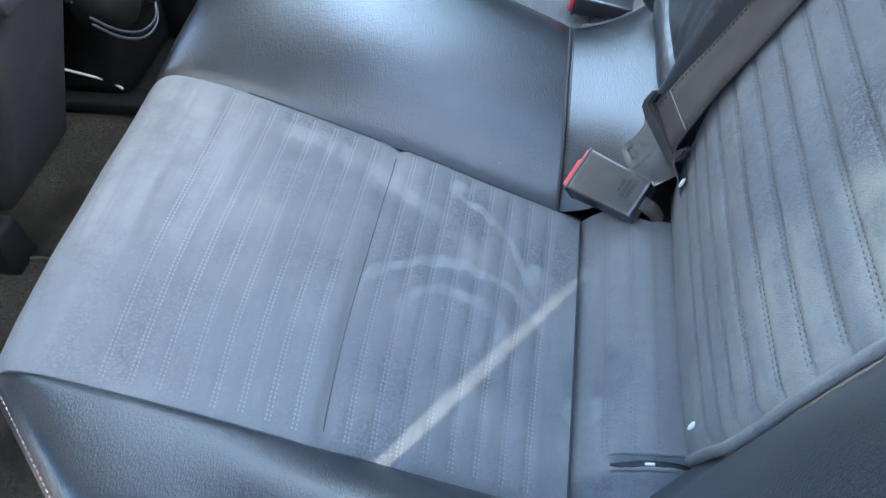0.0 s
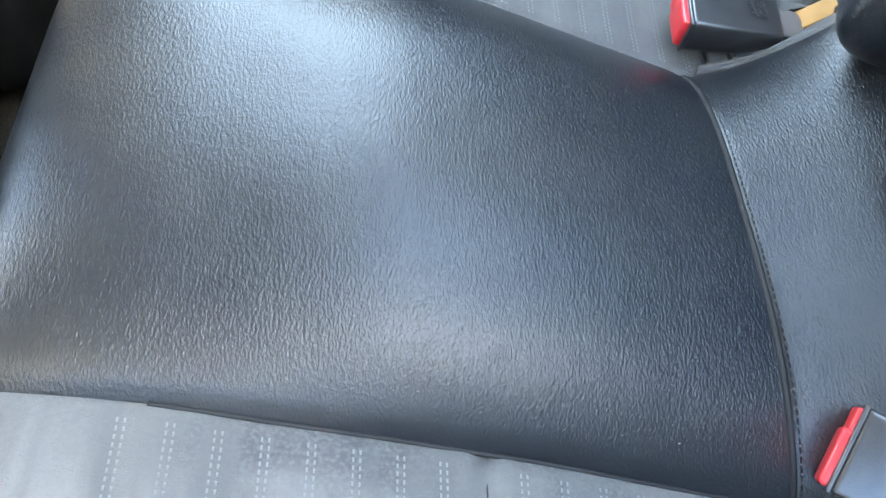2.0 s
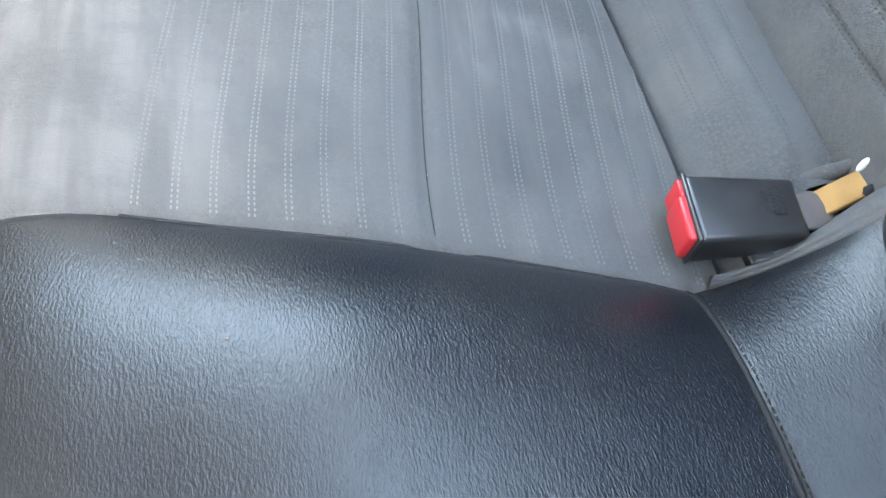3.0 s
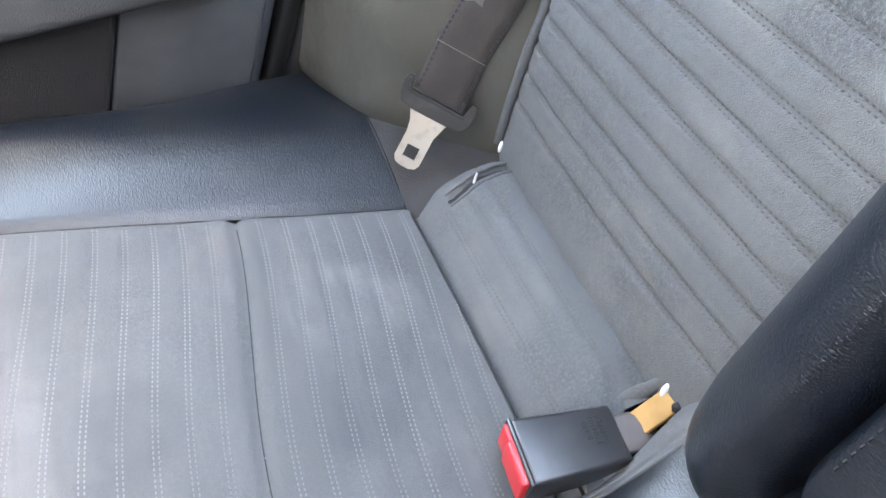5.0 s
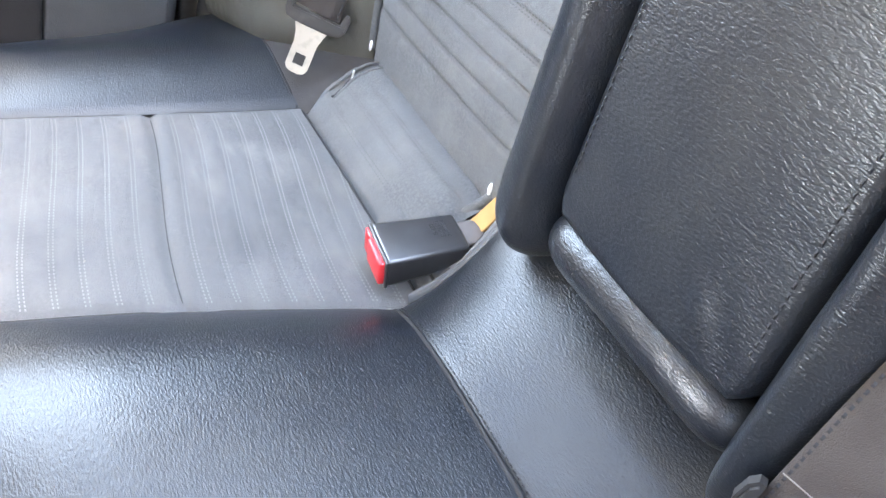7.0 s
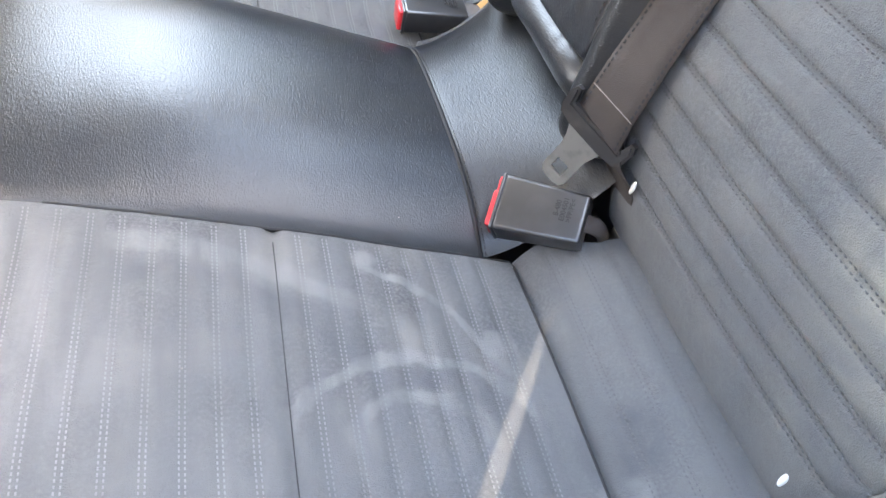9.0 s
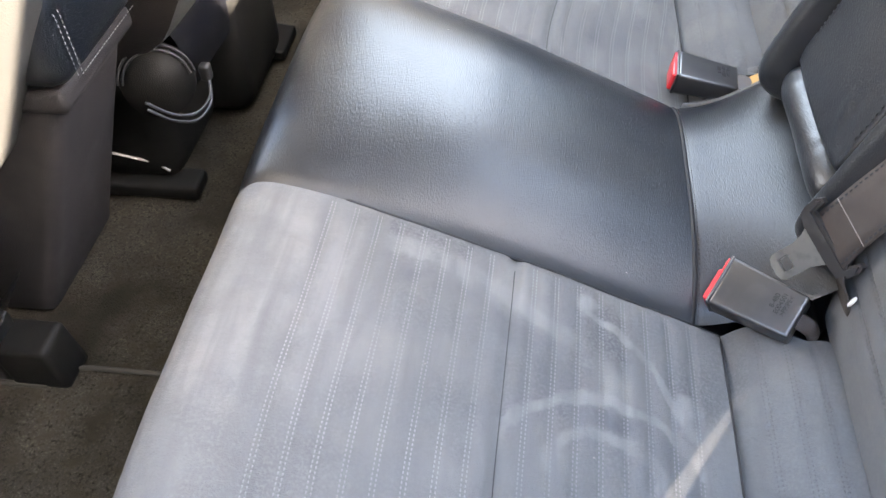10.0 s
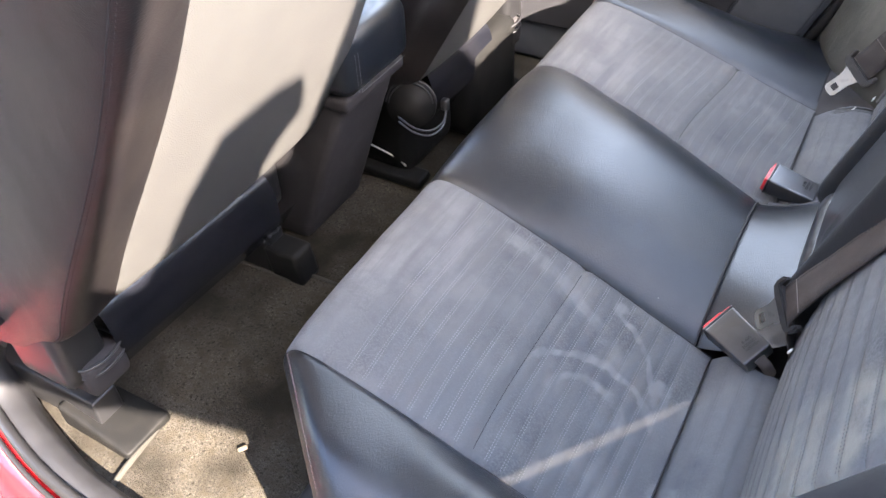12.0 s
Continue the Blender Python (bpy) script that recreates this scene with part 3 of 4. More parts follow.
def bar(y0, y1, proud, z0, z1, round_, x_off=0.0):
    """An upright padded block of the backrest between y0 and y1."""
    def f(u, v):
        z = z0 + u * (z1 - z0)
        y = y0 + v * (y1 - y0) - 0.10 * min(0.35, max(0, z - 0.3)) * (0.25 + 0.75 * (y0 + v * (y1 - y0) - 0.595) / 0.32)
        d = min(v, 1 - v) * abs(y1 - y0)
        e = smoothstep(0, round_, d)
        foot = smoothstep(-0.004, 0.012, z - z0)
        return Vector((back_line(z) + x_off - proud * (e ** 0.5) * (0.35 + 0.65 * foot), y, z))
    return f


def bolster(y0, y1, valley_high):
    """Round padded upright beside the armrest: steep towards the valley, slow towards the suede, rounded at the foot."""
    def f(u, v):
        z0, z1 = 0.238, 0.81
        z = z0 + (u ** 1.6) * (z1 - z0)
        w = 1 - v if valley_high else v
        e = (1 - ((0.34 - w) / 0.34) ** 2) ** 0.5 if w < 0.34 else (1 - ((w - 0.34) / 0.66) ** 2.0) ** 0.62
        k = min(1.0, (z - z0) / 0.045)
        foot = (1 - (1 - k) ** 2) ** 0.5
        mid = y0 + (y1 - y0) * (0.7 if valley_high else 0.4)
        y = y0 + v * (y1 - y0)
        y = mid + (y - mid) * (0.45 + 0.55 * foot)
        y -= 0.10 * min(0.35, max(0, z - 0.3)) * (0.25 + 0.75 * (y - 0.595) / 0.32)
        wob = 0.0015 * noise.noise((z * 12, y * 30, 4))
        return Vector((back_line(z) + 0.012 - 0.070 * e * (0.15 + 0.85 * foot) + wob, y, z))
    return f


hang(sheet("leather_bolster", bolster(0.840, 0.924, False), 80, 48, LEATHER), back)
hang(sheet("leather_bolster", bolster(0.603, 0.662, True), 80, 48, LEATHER), back)


def armrest_shape(u, v):
    """Folded armrest: flat padded face with rounded rim and rounded lower corners."""
    y0, y1, z0, z1 = 0.652, 0.846, 0.300, 0.81
    z = z0 + u * (z1 - z0)
    h = min(1.0, (z - z0) / 0.03)
    inset = 0.03 * (1 - (1 - (1 - h) ** 2) ** 0.5)
    y = y0 + inset + v * (y1 - y0 - 2 * inset)
    d = min(min(v, 1 - v) * (y1 - y0 - 2 * inset), (z - z0))
    e = (1 - (1 - min(1, d / 0.014)) ** 2) ** 0.5
    y -= 0.10 * min(0.35, max(0, z - 0.3)) * (0.25 + 0.75 * (y - 0.595) / 0.32)
    crease = 0.0018 * noise.noise((y * 60, z * 40, 2)) * math.exp(-(((y - 0.69) / 0.03) ** 2 + ((z - 0.335) / 0.03) ** 2))
    return Vector((back_line(z) + 0.002 - 0.047 * e - 0.004 * math.sin(math.pi * v) + crease, y, z))


armrest = hang(sheet("armrest", armrest_shape, 120, 80, LEATHER, label="folded black leather armrest with stitched edge"), back)
hang(sheet("backing", bar(0.60, 0.905, 0.0, 0.18, 0.81, 0.01, 0.010), 20, 20, DARK_PLASTIC), back)


def roll(u, v):
    """Padded roll along the armrest's lower edge."""
    a = -1.9 + 4.2 * v
    t = 2 * u - 1
    r = 0.021 * (1 - abs(t) ** 9) ** 0.5 + 0.0005
    c = Vector((0.166 + 0.006 * abs(t) ** 5, 0.648 + 0.195 * u, 0.286 + 0.006 * math.sin(math.pi * u)))
    return c + Vector((-math.cos(a) * r, 0, math.sin(a) * r * 0.95 + 0.0008 * noise.noise((u * 14, v * 4, 0))))


hang(sheet("armrest_roll", roll, 70, 24, LEATHER), back)
fa = armrest_shape
hang(stitches("stitching", [[(fa(0.08 + 0.9 * j / 40, side_v) + Vector((-0.0006, 0, 0)), Vector((-1, 0, 0))) for j in range(41)] for side_v in (0.09, 0.92)], 0.0045, 0.002, 0.0012, THREAD, None), back)
hang(boxed("back_shell", (0.40, 0.1, 0.1), (0.43, 1.4, 0.775), PLASTIC, None, 0.01), back)


# cloth lip round the opening beside the middle leather
def lip(pts, wide, thick):
    """Folded cloth edge: a flat band with a rounded rim."""
    line = catmull(pts, 40)

    def f(u, v):
        p = line[round(u * 40)]
        a = 2 * math.pi * v
        w = wide * (0.35 + 0.65 * math.sin(math.pi * min(1, u * 1.15)) ** 0.6)
        return p + Vector((0, math.cos(a) * w, math.sin(a) * thick + math.cos(a) * w * 0.5 + 0.0008 * noise.noise((u * 9, v * 3, wide * 900))))
    hang(sheet("cloth_lip", f, 40, 12, SUEDE), bench)



def cloth_band(u, v):
    """Cloth between the middle leather and the torn opening, folded over at its rim."""
    k = 0.10 + 0.93 * u
    a = centre_rear(k, 1.0)
    b = Vector((a.x + 0.004, 0.9165 + 0.017 * smoothstep(0.2, 1.0, u), 0.193 + 0.045 * u ** 1.7))
    w = min(1.0, v / 0.72)
    p = a.lerp(b, w)
    p.z += 0.0035 * math.sin(math.pi * w) ** 0.7 - 0.0026 * math.exp(-((w - 0.32) / 0.10) ** 2) * smoothstep(0.0, 0.3, u) - 0.004 * (1 - w) ** 6
    if v > 0.72:
        c = (v - 0.72) / 0.28
        p += Vector((0, 0.0028 * math.sin(math.pi * c), -0.014 * c))
    p.z += 0.0007 * noise.noise((u * 9, v * 3, 2.2))
    return p


hang(sheet("cloth_band", cloth_band, 44, 30, SUEDE), bench)
lip([(0.122, 0.962, 0.196), (0.16, 0.963, 0.2085), (0.192, 0.954, 0.229)], 0.0045, 0.0042)
hang(boxed("foam_board", (0, -0.009, -0.003), (0.056, 0.009, 0.0015), CARDBOARD, None, 0.0012, label="torn tan board inside the opening", m=axes((0.148, 0.944, 0.204), (0.85, 0.02, 0.5), (0, 1, 0))), bench)
hang(tube("tear", [(0.172, 0.936, 0.219), (0.178, 0.939, 0.2235), (0.184, 0.938, 0.2265), (0.19, 0.935, 0.229)], lambda t: 0.0022 + 0.0016 * math.sin(3 * math.pi * t) ** 2, THREAD), bench)
# dark block put in for the shaded depth of the opening
hang(boxed("recess", (0.10, 0.915, 0.14), (0.2, 0.955, 0.198), DARK_PLASTIC, None, 0.004), bench)
# white anchor buttons at the foot of the backrest
for bx, by, bz in ((0.166, 1.201, 0.236), (0.164, 0.941, 0.244), (0.168, 0.566, 0.262), (0.169, 0.335, 0.236)):
    bm = bmesh.new()
    bmesh.ops.create_uvsphere(bm, u_segments=14, v_segments=8, radius=1)
    bmesh.ops.transform(bm, matrix=pose(bx, by, bz, 0, 20, 0) @ Matrix.Diagonal((0.0014, 0.0024, 0.0058, 1)), verts=bm.verts)
    hang(part("anchor_button", bm, WHITE, None, "small white plastic button"), back)

# ---- seat belts ----
def buckle(at, m, label, tail_mat, writing=("8-480", "E004501", ">PP/PE<")):
    b = thing("seat_belt_buckle", label, "seat belt buckle", "rear buckles", at=at)
    bm = bmesh.new()
    box(bm, (0.004, -0.023, -0.0135), (0.074, 0.023, 0.0135), 0.0035, 3)
    for v in bm.verts:
        k = smoothstep(0.035, 0.07, v.co.x)
        v.co.y *= 1 - 0.12 * k
        v.co.z *= 1 - 0.18 * k
    o = part("body", bm, BUCKLE, b)
    o.matrix_basis = m
    rim = boxed("rim", (0.0022, -0.0236, -0.0141), (0.0052, 0.0236, 0.0141), BUCKLE, o, 0.0012)
    bm = bmesh.new()
    box(bm, (-0.0034, -0.0212, -0.0116), (0.005, 0.0095, 0.0116), 0.0026, 3)
    for v in bm.verts:
        v.co.x += 0.0016 * smoothstep(0.0, 0.0212, abs(v.co.y + 0.006))
    btn = part("release_button", bm, RED_PLASTIC, b, "glossy red release button")
    btn.matrix_basis = m
    slot = boxed("release_slot", (-0.0002, 0.0085, -0.0114), (0.004, 0.0212, 0.0114), RED_PLASTIC, btn, 0.0012)
    # moulded writing on the upper face
    for line, words in enumerate(writing):
        txt = bpy.data.curves.new("writing", "FONT")
        txt.body, txt.size, txt.extrude, txt.align_x = words, 0.0058, 0.00015, "CENTER"
        txt.materials.append(PALE_MARK)
        w = new("writing", txt)
        w.parent = o
        w.matrix_local = Matrix.Translation((0.053 + line * 0.0052, 0.004, 0.0130 - 0.0005 * line)) @ pose(0, 0, 0, 0, 3.5, 90)
    thick = 0.0075 if tail_mat is TAIL else 0.004
    drop = [(0.064, 0, 0.006), (0.082, 0, 0.011), (0.094, 0, 0.004), (0.104, 0.0, -0.02)] if tail_mat is TAIL else [(0.064, 0, 0.0), (0.076, 0, 0.002), (0.084, 0, -0.012), (0.086, 0.0, -0.05)]
    tail = tube("webbing_tail", drop, thick, tail_mat, b, sides=10)
    tail.matrix_basis = m @ Matrix.Diagonal((1, 1.9, 0.5, 1))
    return b


buckle((0.062, 0.946, 0.216), pose(0, 0, 0, 4, 10, -4), "black plastic seat belt buckle with red button beside torn cloth", TAIL)
buckle((0.079, 0.617, 0.219), axes((0, 0, 0), (0.819, -0.57, 0.058), (0.023, 0.031, 0.021)), "black plastic seat belt buckle with red button beside the belt tongue", WEBBING)


def spread(pts, values, n):
    """Directions given at pts, read off at n + 1 even steps along their line."""
    L = [0]
    for p, q in zip(pts, pts[1:]):
        L.append(L[-1] + (Vector(q) - Vector(p)).length)
    vals, res = [Vector(v).normalized() for v in values], []
    for i in range(n + 1):
        d = L[-1] * i / n
        k = max(j for j in range(len(L) - 1) if L[j] <= d + 1e-9)
        res.append(vals[k].lerp(vals[k + 1], smoothstep(L[k], L[k + 1], d)))
    return res


def ribbon(name, pts, width_dir, width, mat, parent, label=""):
    """Flat webbing along pts, with a little thickness; width_dir: one direction per point."""
    line = catmull(pts, 50)
    dirs = spread(pts, width_dir, 50)
    verts, faces = [], []
    for i, p in enumerate(line):
        w = dirs[i].normalized()
        t = (line[min(i + 1, 50)] - line[max(i - 1, 0)]).normalized()
        n = t.cross(w).normalized() * 0.0007
        for a, b in ((-1, 1), (-0.5, 1.3), (0.5, 1.3), (1, 1), (1, -1), (0.5, -1.3), (-0.5, -1.3), (-1, -1)):
            verts.append(p + w * a * width / 2 + n * b)
    for i in range(50):
        for k in range(8):
            faces.append((i * 8 + k, i * 8 + (k + 1) % 8, i * 8 + 8 + (k + 1) % 8, i * 8 + 8 + k))
    return finish(name, verts, faces, mat, parent, label)


def moulded(name, outline, hole, thick, bevel, mat, label=""):
    """A flat piece of even thickness, with an opening if one is given, and softened rims."""
    bm = bmesh.new()
    edges = []
    for loop in [outline] + ([hole] if hole else []):
        vs = [bm.verts.new((x, y, -thick / 2)) for x, y in loop]
        edges += [bm.edges.new((vs[k], vs[(k + 1) % len(vs)])) for k in range(len(vs))]
    bmesh.ops.triangle_fill(bm, use_beauty=True, edges=edges)
    bmesh.ops.dissolve_limit(bm, angle_limit=0.01, verts=bm.verts, edges=[e for e in bm.edges if not e.is_boundary])
    ext = bmesh.ops.extrude_face_region(bm, geom=list(bm.faces))
    bmesh.ops.translate(bm, vec=(0, 0, thick), verts=[v for v in ext["geom"] if isinstance(v, bmesh.types.BMVert)])
    bmesh.ops.recalc_face_normals(bm, faces=bm.faces)
    rims = [e for e in bm.edges if len(e.link_faces) == 2 and e.calc_face_angle(0) > 1.2 and abs(e.verts[0].co.z - e.verts[1].co.z) < 1e-6]
    bmesh.ops.bevel(bm, geom=rims, offset=bevel, segments=2, affect="EDGES")
    return part(name, bm, mat, None, label, smooth=False)


def belt(label, line, dirs, tongue_at, mark):
    b = thing("seat_belt", label, "seat belt", "rear belts", at=line[0])
    w = hang(ribbon("webbing", line, dirs, 0.047, WEBBING, None), b)
    # pale stitched mark across, and ribbed edges
    pts = catmull(line, 50)
    ds = spread(line, dirs, 50)
    d0 = ds[mark].normalized()
    t0 = (pts[mark + 1] - pts[mark]).normalized()
    n0 = t0.cross(d0).normalized()
    if n0.x > 0:
        n0 = -n0
    c = hang(tube("mark_thread", [pts[mark] + d0 * a + n0 * 0.0012 for a in (-0.0225, 0, 0.0225)], 0.0004, PALE_MARK2), b)
    runs = []
    for sgn in (-1, 1):
        runs.append([(pts[i] + ds[i].normalized() * sgn * 0.0205 + n0 * 0.0009, n0) for i in range(51)])
    hang(stitches("edge_stitching", runs, 0.003, 0.002, 0.0016, PALE_MARK, None, 0.0004), b)
    # tongue: moulded cover with a slot, steel plate with a window
    m = tongue_at
    cover = moulded("tongue_cover", [(-0.0335, -0.010), (-0.031, -0.0155), (-0.027, -0.0155), (-0.0245, -0.0035), (0.0245, -0.0035), (0.027, -0.0155), (0.031, -0.0155), (0.0335, -0.010), (0.0325, 0.003), (0.028, 0.0095), (0.014, 0.0115), (-0.018, 0.0115), (-0.029, 0.009), (-0.0325, 0.002)],
                    (), 0.0098, 0.0022, WORN_PLASTIC, "black moulded tongue cover, scuffed")
    cover.matrix_world = m
    hang(cover, b)
    plate = moulded("tongue_plate", [(-0.021, 0.006), (0.018, 0.006), (0.0145, 0.016), (0.0115, 0.027), (0.0115, 0.054), (0.009, 0.0585), (0.004, 0.0605), (-0.005, 0.0605), (-0.010, 0.0585), (-0.0125, 0.054), (-0.0125, 0.030), (-0.0145, 0.020)],
                    [(-0.0062, 0.040), (0.0052, 0.040), (0.0052, 0.0515), (-0.0062, 0.0515)], 0.0026, 0.0005, STEEL, "steel tongue plate with a square window")
    plate.matrix_world = m
    hang(plate, b)
    return b


near_belt = belt("brown-grey seat belt webbing hanging with its tongue over the buckle",
     [(0.148, 0.600, 0.292), (0.1595, 0.597, 0.325), (0.182, 0.594, 0.375), (0.2405, 0.586, 0.5), (0.287, 0.58, 0.6), (0.37, 0.572, 0.79), (0.40, 0.567, 0.812), (0.5, 0.56, 0.808)],
     [(0.4, -0.9, -0.35), (0.3, -1, -0.2), (0.2, -1, -0.08), (0.1, -1, -0.04), (0, -1, 0), (0, -1, 0), (0, -1, 0), (0, -1, 0)],
     axes((0.148, 0.6015, 0.293), (0.029, -0.048, -0.027), (-0.035, 0.022, -0.06)), 2)
hang(ribbon("webbing_loop", [(0.150, 0.600, 0.296), (0.153, 0.594, 0.278), (0.163, 0.590, 0.262), (0.172, 0.588, 0.235), (0.176, 0.587, 0.20)],
            [(0.4, -0.9, -0.3), (0.3, -1, -0.2), (0.15, -1, -0.1), (0, -1, 0), (0, -1, 0)], 0.046, WEBBING, None), near_belt)
belt("brown-grey seat belt webbing hanging with a loose steel tongue",
     [(0.133, 1.257, 0.256), (0.146, 1.2585, 0.275), (0.160, 1.259, 0.30), (0.186, 1.253, 0.345), (0.222, 1.235, 0.43), (0.295, 1.18, 0.68), (0.335, 1.16, 0.80), (0.5, 1.10, 0.808)],
     [(-0.029, 0.023, 0.02), (-0.029, 0.023, 0.02), (-0.029, 0.023, 0.018), (-0.02, 0.03, 0.015), (-0.01, 0.035, 0.01), (0, 1, 0.3), (0, 1, 0.1), (0, 1, 0)],
     axes((0.130, 1.255, 0.252), (0.046, -0.035, -0.029), (-0.03, -0.011, -0.042)), 3)

# ---- floor and mats ----
def floor_f(u, v):
    x, y = -1.5 + u * 1.5, 0.10 + v * 1.36
    return Vector((x, y, -0.004 + 0.002 * noise.noise((x * 12, y * 12, 0))))


floor = tagged(sheet("floor", floor_f, 80, 80, CARPET), "dark brown worn car floor carpet", "floor", kind="structure")
mat = thing("floor_mat", "worn brown carpet floor mat with a bound edge", "floor mat", at=(-0.55, 0.37, 0))


def mat_f(u, v):
    x = -0.80 + u * 0.56
    far = 0.586 + 0.028 * smoothstep(-0.615, -0.585, x)
    near = 0.115 + 0.148 * smoothstep(-0.588, -0.604, x)
    y = near + v * (far - near)
    return Vector((x, y, 0.004 + 0.003 * noise.noise((x * 14, y * 14, 5)) + 0.0035 * noise.noise((x * 5, y * 5, 2))))


hang(sheet("carpet_top", mat_f, 70, 60, CARPET, thick=0.006), mat)
hang(tube("bound_edge", [mat_f(j / 40, 1.0) + Vector((0, 0, 0.001)) for j in range(41)], 0.0035, EDGING, smooth_path=False), mat)
hang(tube("bound_edge", [mat_f(j / 60, 0.0) + Vector((0, 0, 0.001)) for j in range(61)], 0.0048, EDGING, smooth_path=False), mat)
crumb = boxed("crumb", (-0.004, -0.007, 0), (0.004, 0.007, 0.004), WHITE_CRUMB, None, 0.0025)
crumb.matrix_world = pose(-0.466, 0.277, 0.006, 0, 0, -35)
tagged(crumb, "small pale crumb lying on the floor mat", "crumb")


# pale lint on the seat
for lx, ly, lz, size in ((-0.187, 0.871, 0.0, 0.0011), (-0.138, 1.005, 0.0, 0.0012), (-0.081, 0.998, 0.0, 0.001), (-0.03, 0.43, 0.0, 0.0012), (-0.16, 0.47, 0.0, 0.001), (0.0, 0.62, 0.0, 0.0009)):
    at = cushion(s_of(lx), ly)
    bm = bmesh.new()
    bmesh.ops.create_icosphere(bm, subdivisions=2, radius=1)
    bmesh.ops.transform(bm, matrix=Matrix.Diagonal((size * 0.8, size * 0.6, size * 0.4, 1)), verts=bm.verts)
    for v in bm.verts:
        v.co *= 1 + 0.4 * noise.noise(v.co * 1500)
    fleck = tagged(part("lint_fleck", bm, PALE_MARK2, None), "tiny white lint fleck on the seat", "lint", "lint flecks")
    fleck.matrix_world = pose(at.x, at.y, at.z + size * 0.2, 0, 0, lx * 900)

# ---- front seats ----
def seat_x(z):
    return -0.585 + (z - 0.30) * 0.55


def front_seat(y0, y1, door_low, label):
    """Seen from behind: vinyl back panel, leather sides, skirt, hinge covers. door_low: the door is on the side of y0."""
    s = thing("front_seat", label, "car seat", "front seats", at=(-0.8, (y0 + y1) / 2, 0))
    band = 0.065

    def edge(z):
        return -(0.05 if door_low else 0.015) * smoothstep(0.33, 0.65, z)

    def bk(u, v):
        z = 0.215 + u * 0.75
        a, b = y0 + band - edge(z) * 0.6, y1 + edge(z)
        y = a + v * (b - a)
        bulge = 0.010 * math.sin(math.pi * v) ** 0.7 + 0.008 * math.sin(math.pi * min(1, u * 1.2))
        return Vector((seat_x(z) + bulge - 0.03 * smoothstep(0.06, 0, u), y, z))

    def bk2(u, v):
        return bk(u, v) if door_low else Vector((bk(u, 1 - v).x, y0 + y1 - bk(u, 1 - v).y, bk(u, v).z))
    hang(sheet("back_panel", bk2, 60, 40, BACKCLOTH), s)

    def side(u, v):
        p = bk(u, 0.0)
        w = v * math.pi / 2
        q = Vector((p.x + 0.010 * math.sin(math.pi * v) - 0.13 * (1 - math.cos(w)) ** 2.5, p.y - (band + 0.04) * math.sin(w), p.z))
        return q if door_low else Vector((q.x, y0 + y1 - q.y, q.z))
    hang(sheet("leather_side", side, 50, 26, SEAT_LEATHER, label="black leather seat side with a stitched seam"), s)
    hang(tube("seam", [side(0.02 + 0.95 * j / 20, 0.62) + Vector((0.0005, 0, 0)) for j in range(21)], 0.0012, THREAD), s)
    hang(stitches("stitching", [[(side(0.02 + 0.95 * j / 40, 0.59) + Vector((0.001, 0, 0)), Vector((1, 0, 0))) for j in range(41)]], 0.004, 0.002, 0.001, PALE_MARK, None), s)

    def inner_side(u, v):
        p = bk(u, 1.0)
        q = Vector((p.x - 0.15 * v, p.y + 0.012 * math.sin(math.pi * min(1, 2 * v)), p.z))
        return q if door_low else Vector((q.x, y0 + y1 - q.y, q.z))
    hang(sheet("leather_flank", inner_side, 40, 12, SEAT_LEATHER), s)

    # padded skirt under the back panel, then the seat base
    def skirt(u, v):
        a = -0.5 + 2.6 * u
        y = y0 + 0.045 + v * (y1 - y0 - 0.165)
        r = 0.026
        return Vector((-0.640 + r * math.cos(a) - 0.03 * max(0, u - 0.6), y, 0.185 + 2.4 * r * math.sin(a) - 0.02 * v))
    hang(sheet("leather_skirt", skirt, 24, 40, SKIRT_LEATHER, label="padded black leather skirt"), s)

    def apron(u, v):
        y = y0 + 0.045 + v * (y1 - y0 - 0.12)
        return Vector((-0.617 - 0.05 * u, y, 0.16 - 0.075 * u - 0.02 * v))
    hang(sheet("leather_apron", apron, 10, 20, SKIRT_LEATHER), s)
    hang(boxed("seat_base", (-1.15, y0 + 0.03, 0.09), (-0.675, y1 - 0.03, 0.26), PLASTIC, None, 0.03, seg=3), s)
    sg = 1 if door_low else -1
    yd = y0 if door_low else y1
    # hinge cover, lever and cord on the door side
    hang(boxed("hinge_cover", (-0.73, yd - 0.03, 0.15), (-0.625, yd + 0.04, 0.265), DARK_PLASTIC, None, 0.016, seg=3, m=None), s)
    c0, c1 = (yd - 0.012, yd + 0.055) if door_low else (yd - 0.055, yd + 0.012)
    hang(boxed("hinge_cup", (-0.70, c0, 0.125), (-0.612, c1, 0.182), MATTE_PLASTIC, None, 0.014, seg=3), s)
    for zr in (0.165, 0.181):
        hang(tube("cup_rim", [(-0.69, c0 - 0.001, zr), (-0.63, c0 - 0.001, zr), (-0.6115, c0 + 0.018, zr), (-0.6105, c1 - 0.018, zr), (-0.625, c1 + 0.001, zr), (-0.69, c1 + 0.001, zr)], 0.0022, PLASTIC), s)
    hang(boxed("hinge_tab", (-0.70, c0 + 0.01, 0.183), (-0.655, c0 + 0.03, 0.255), PLASTIC, None, 0.006, seg=3), s)
    hang(tube("lever", [(-0.69, yd - 0.02, 0.275), (-0.68, yd - 0.055, 0.28), (-0.672, yd - 0.085, 0.279)], 0.006, PLASTIC), s)
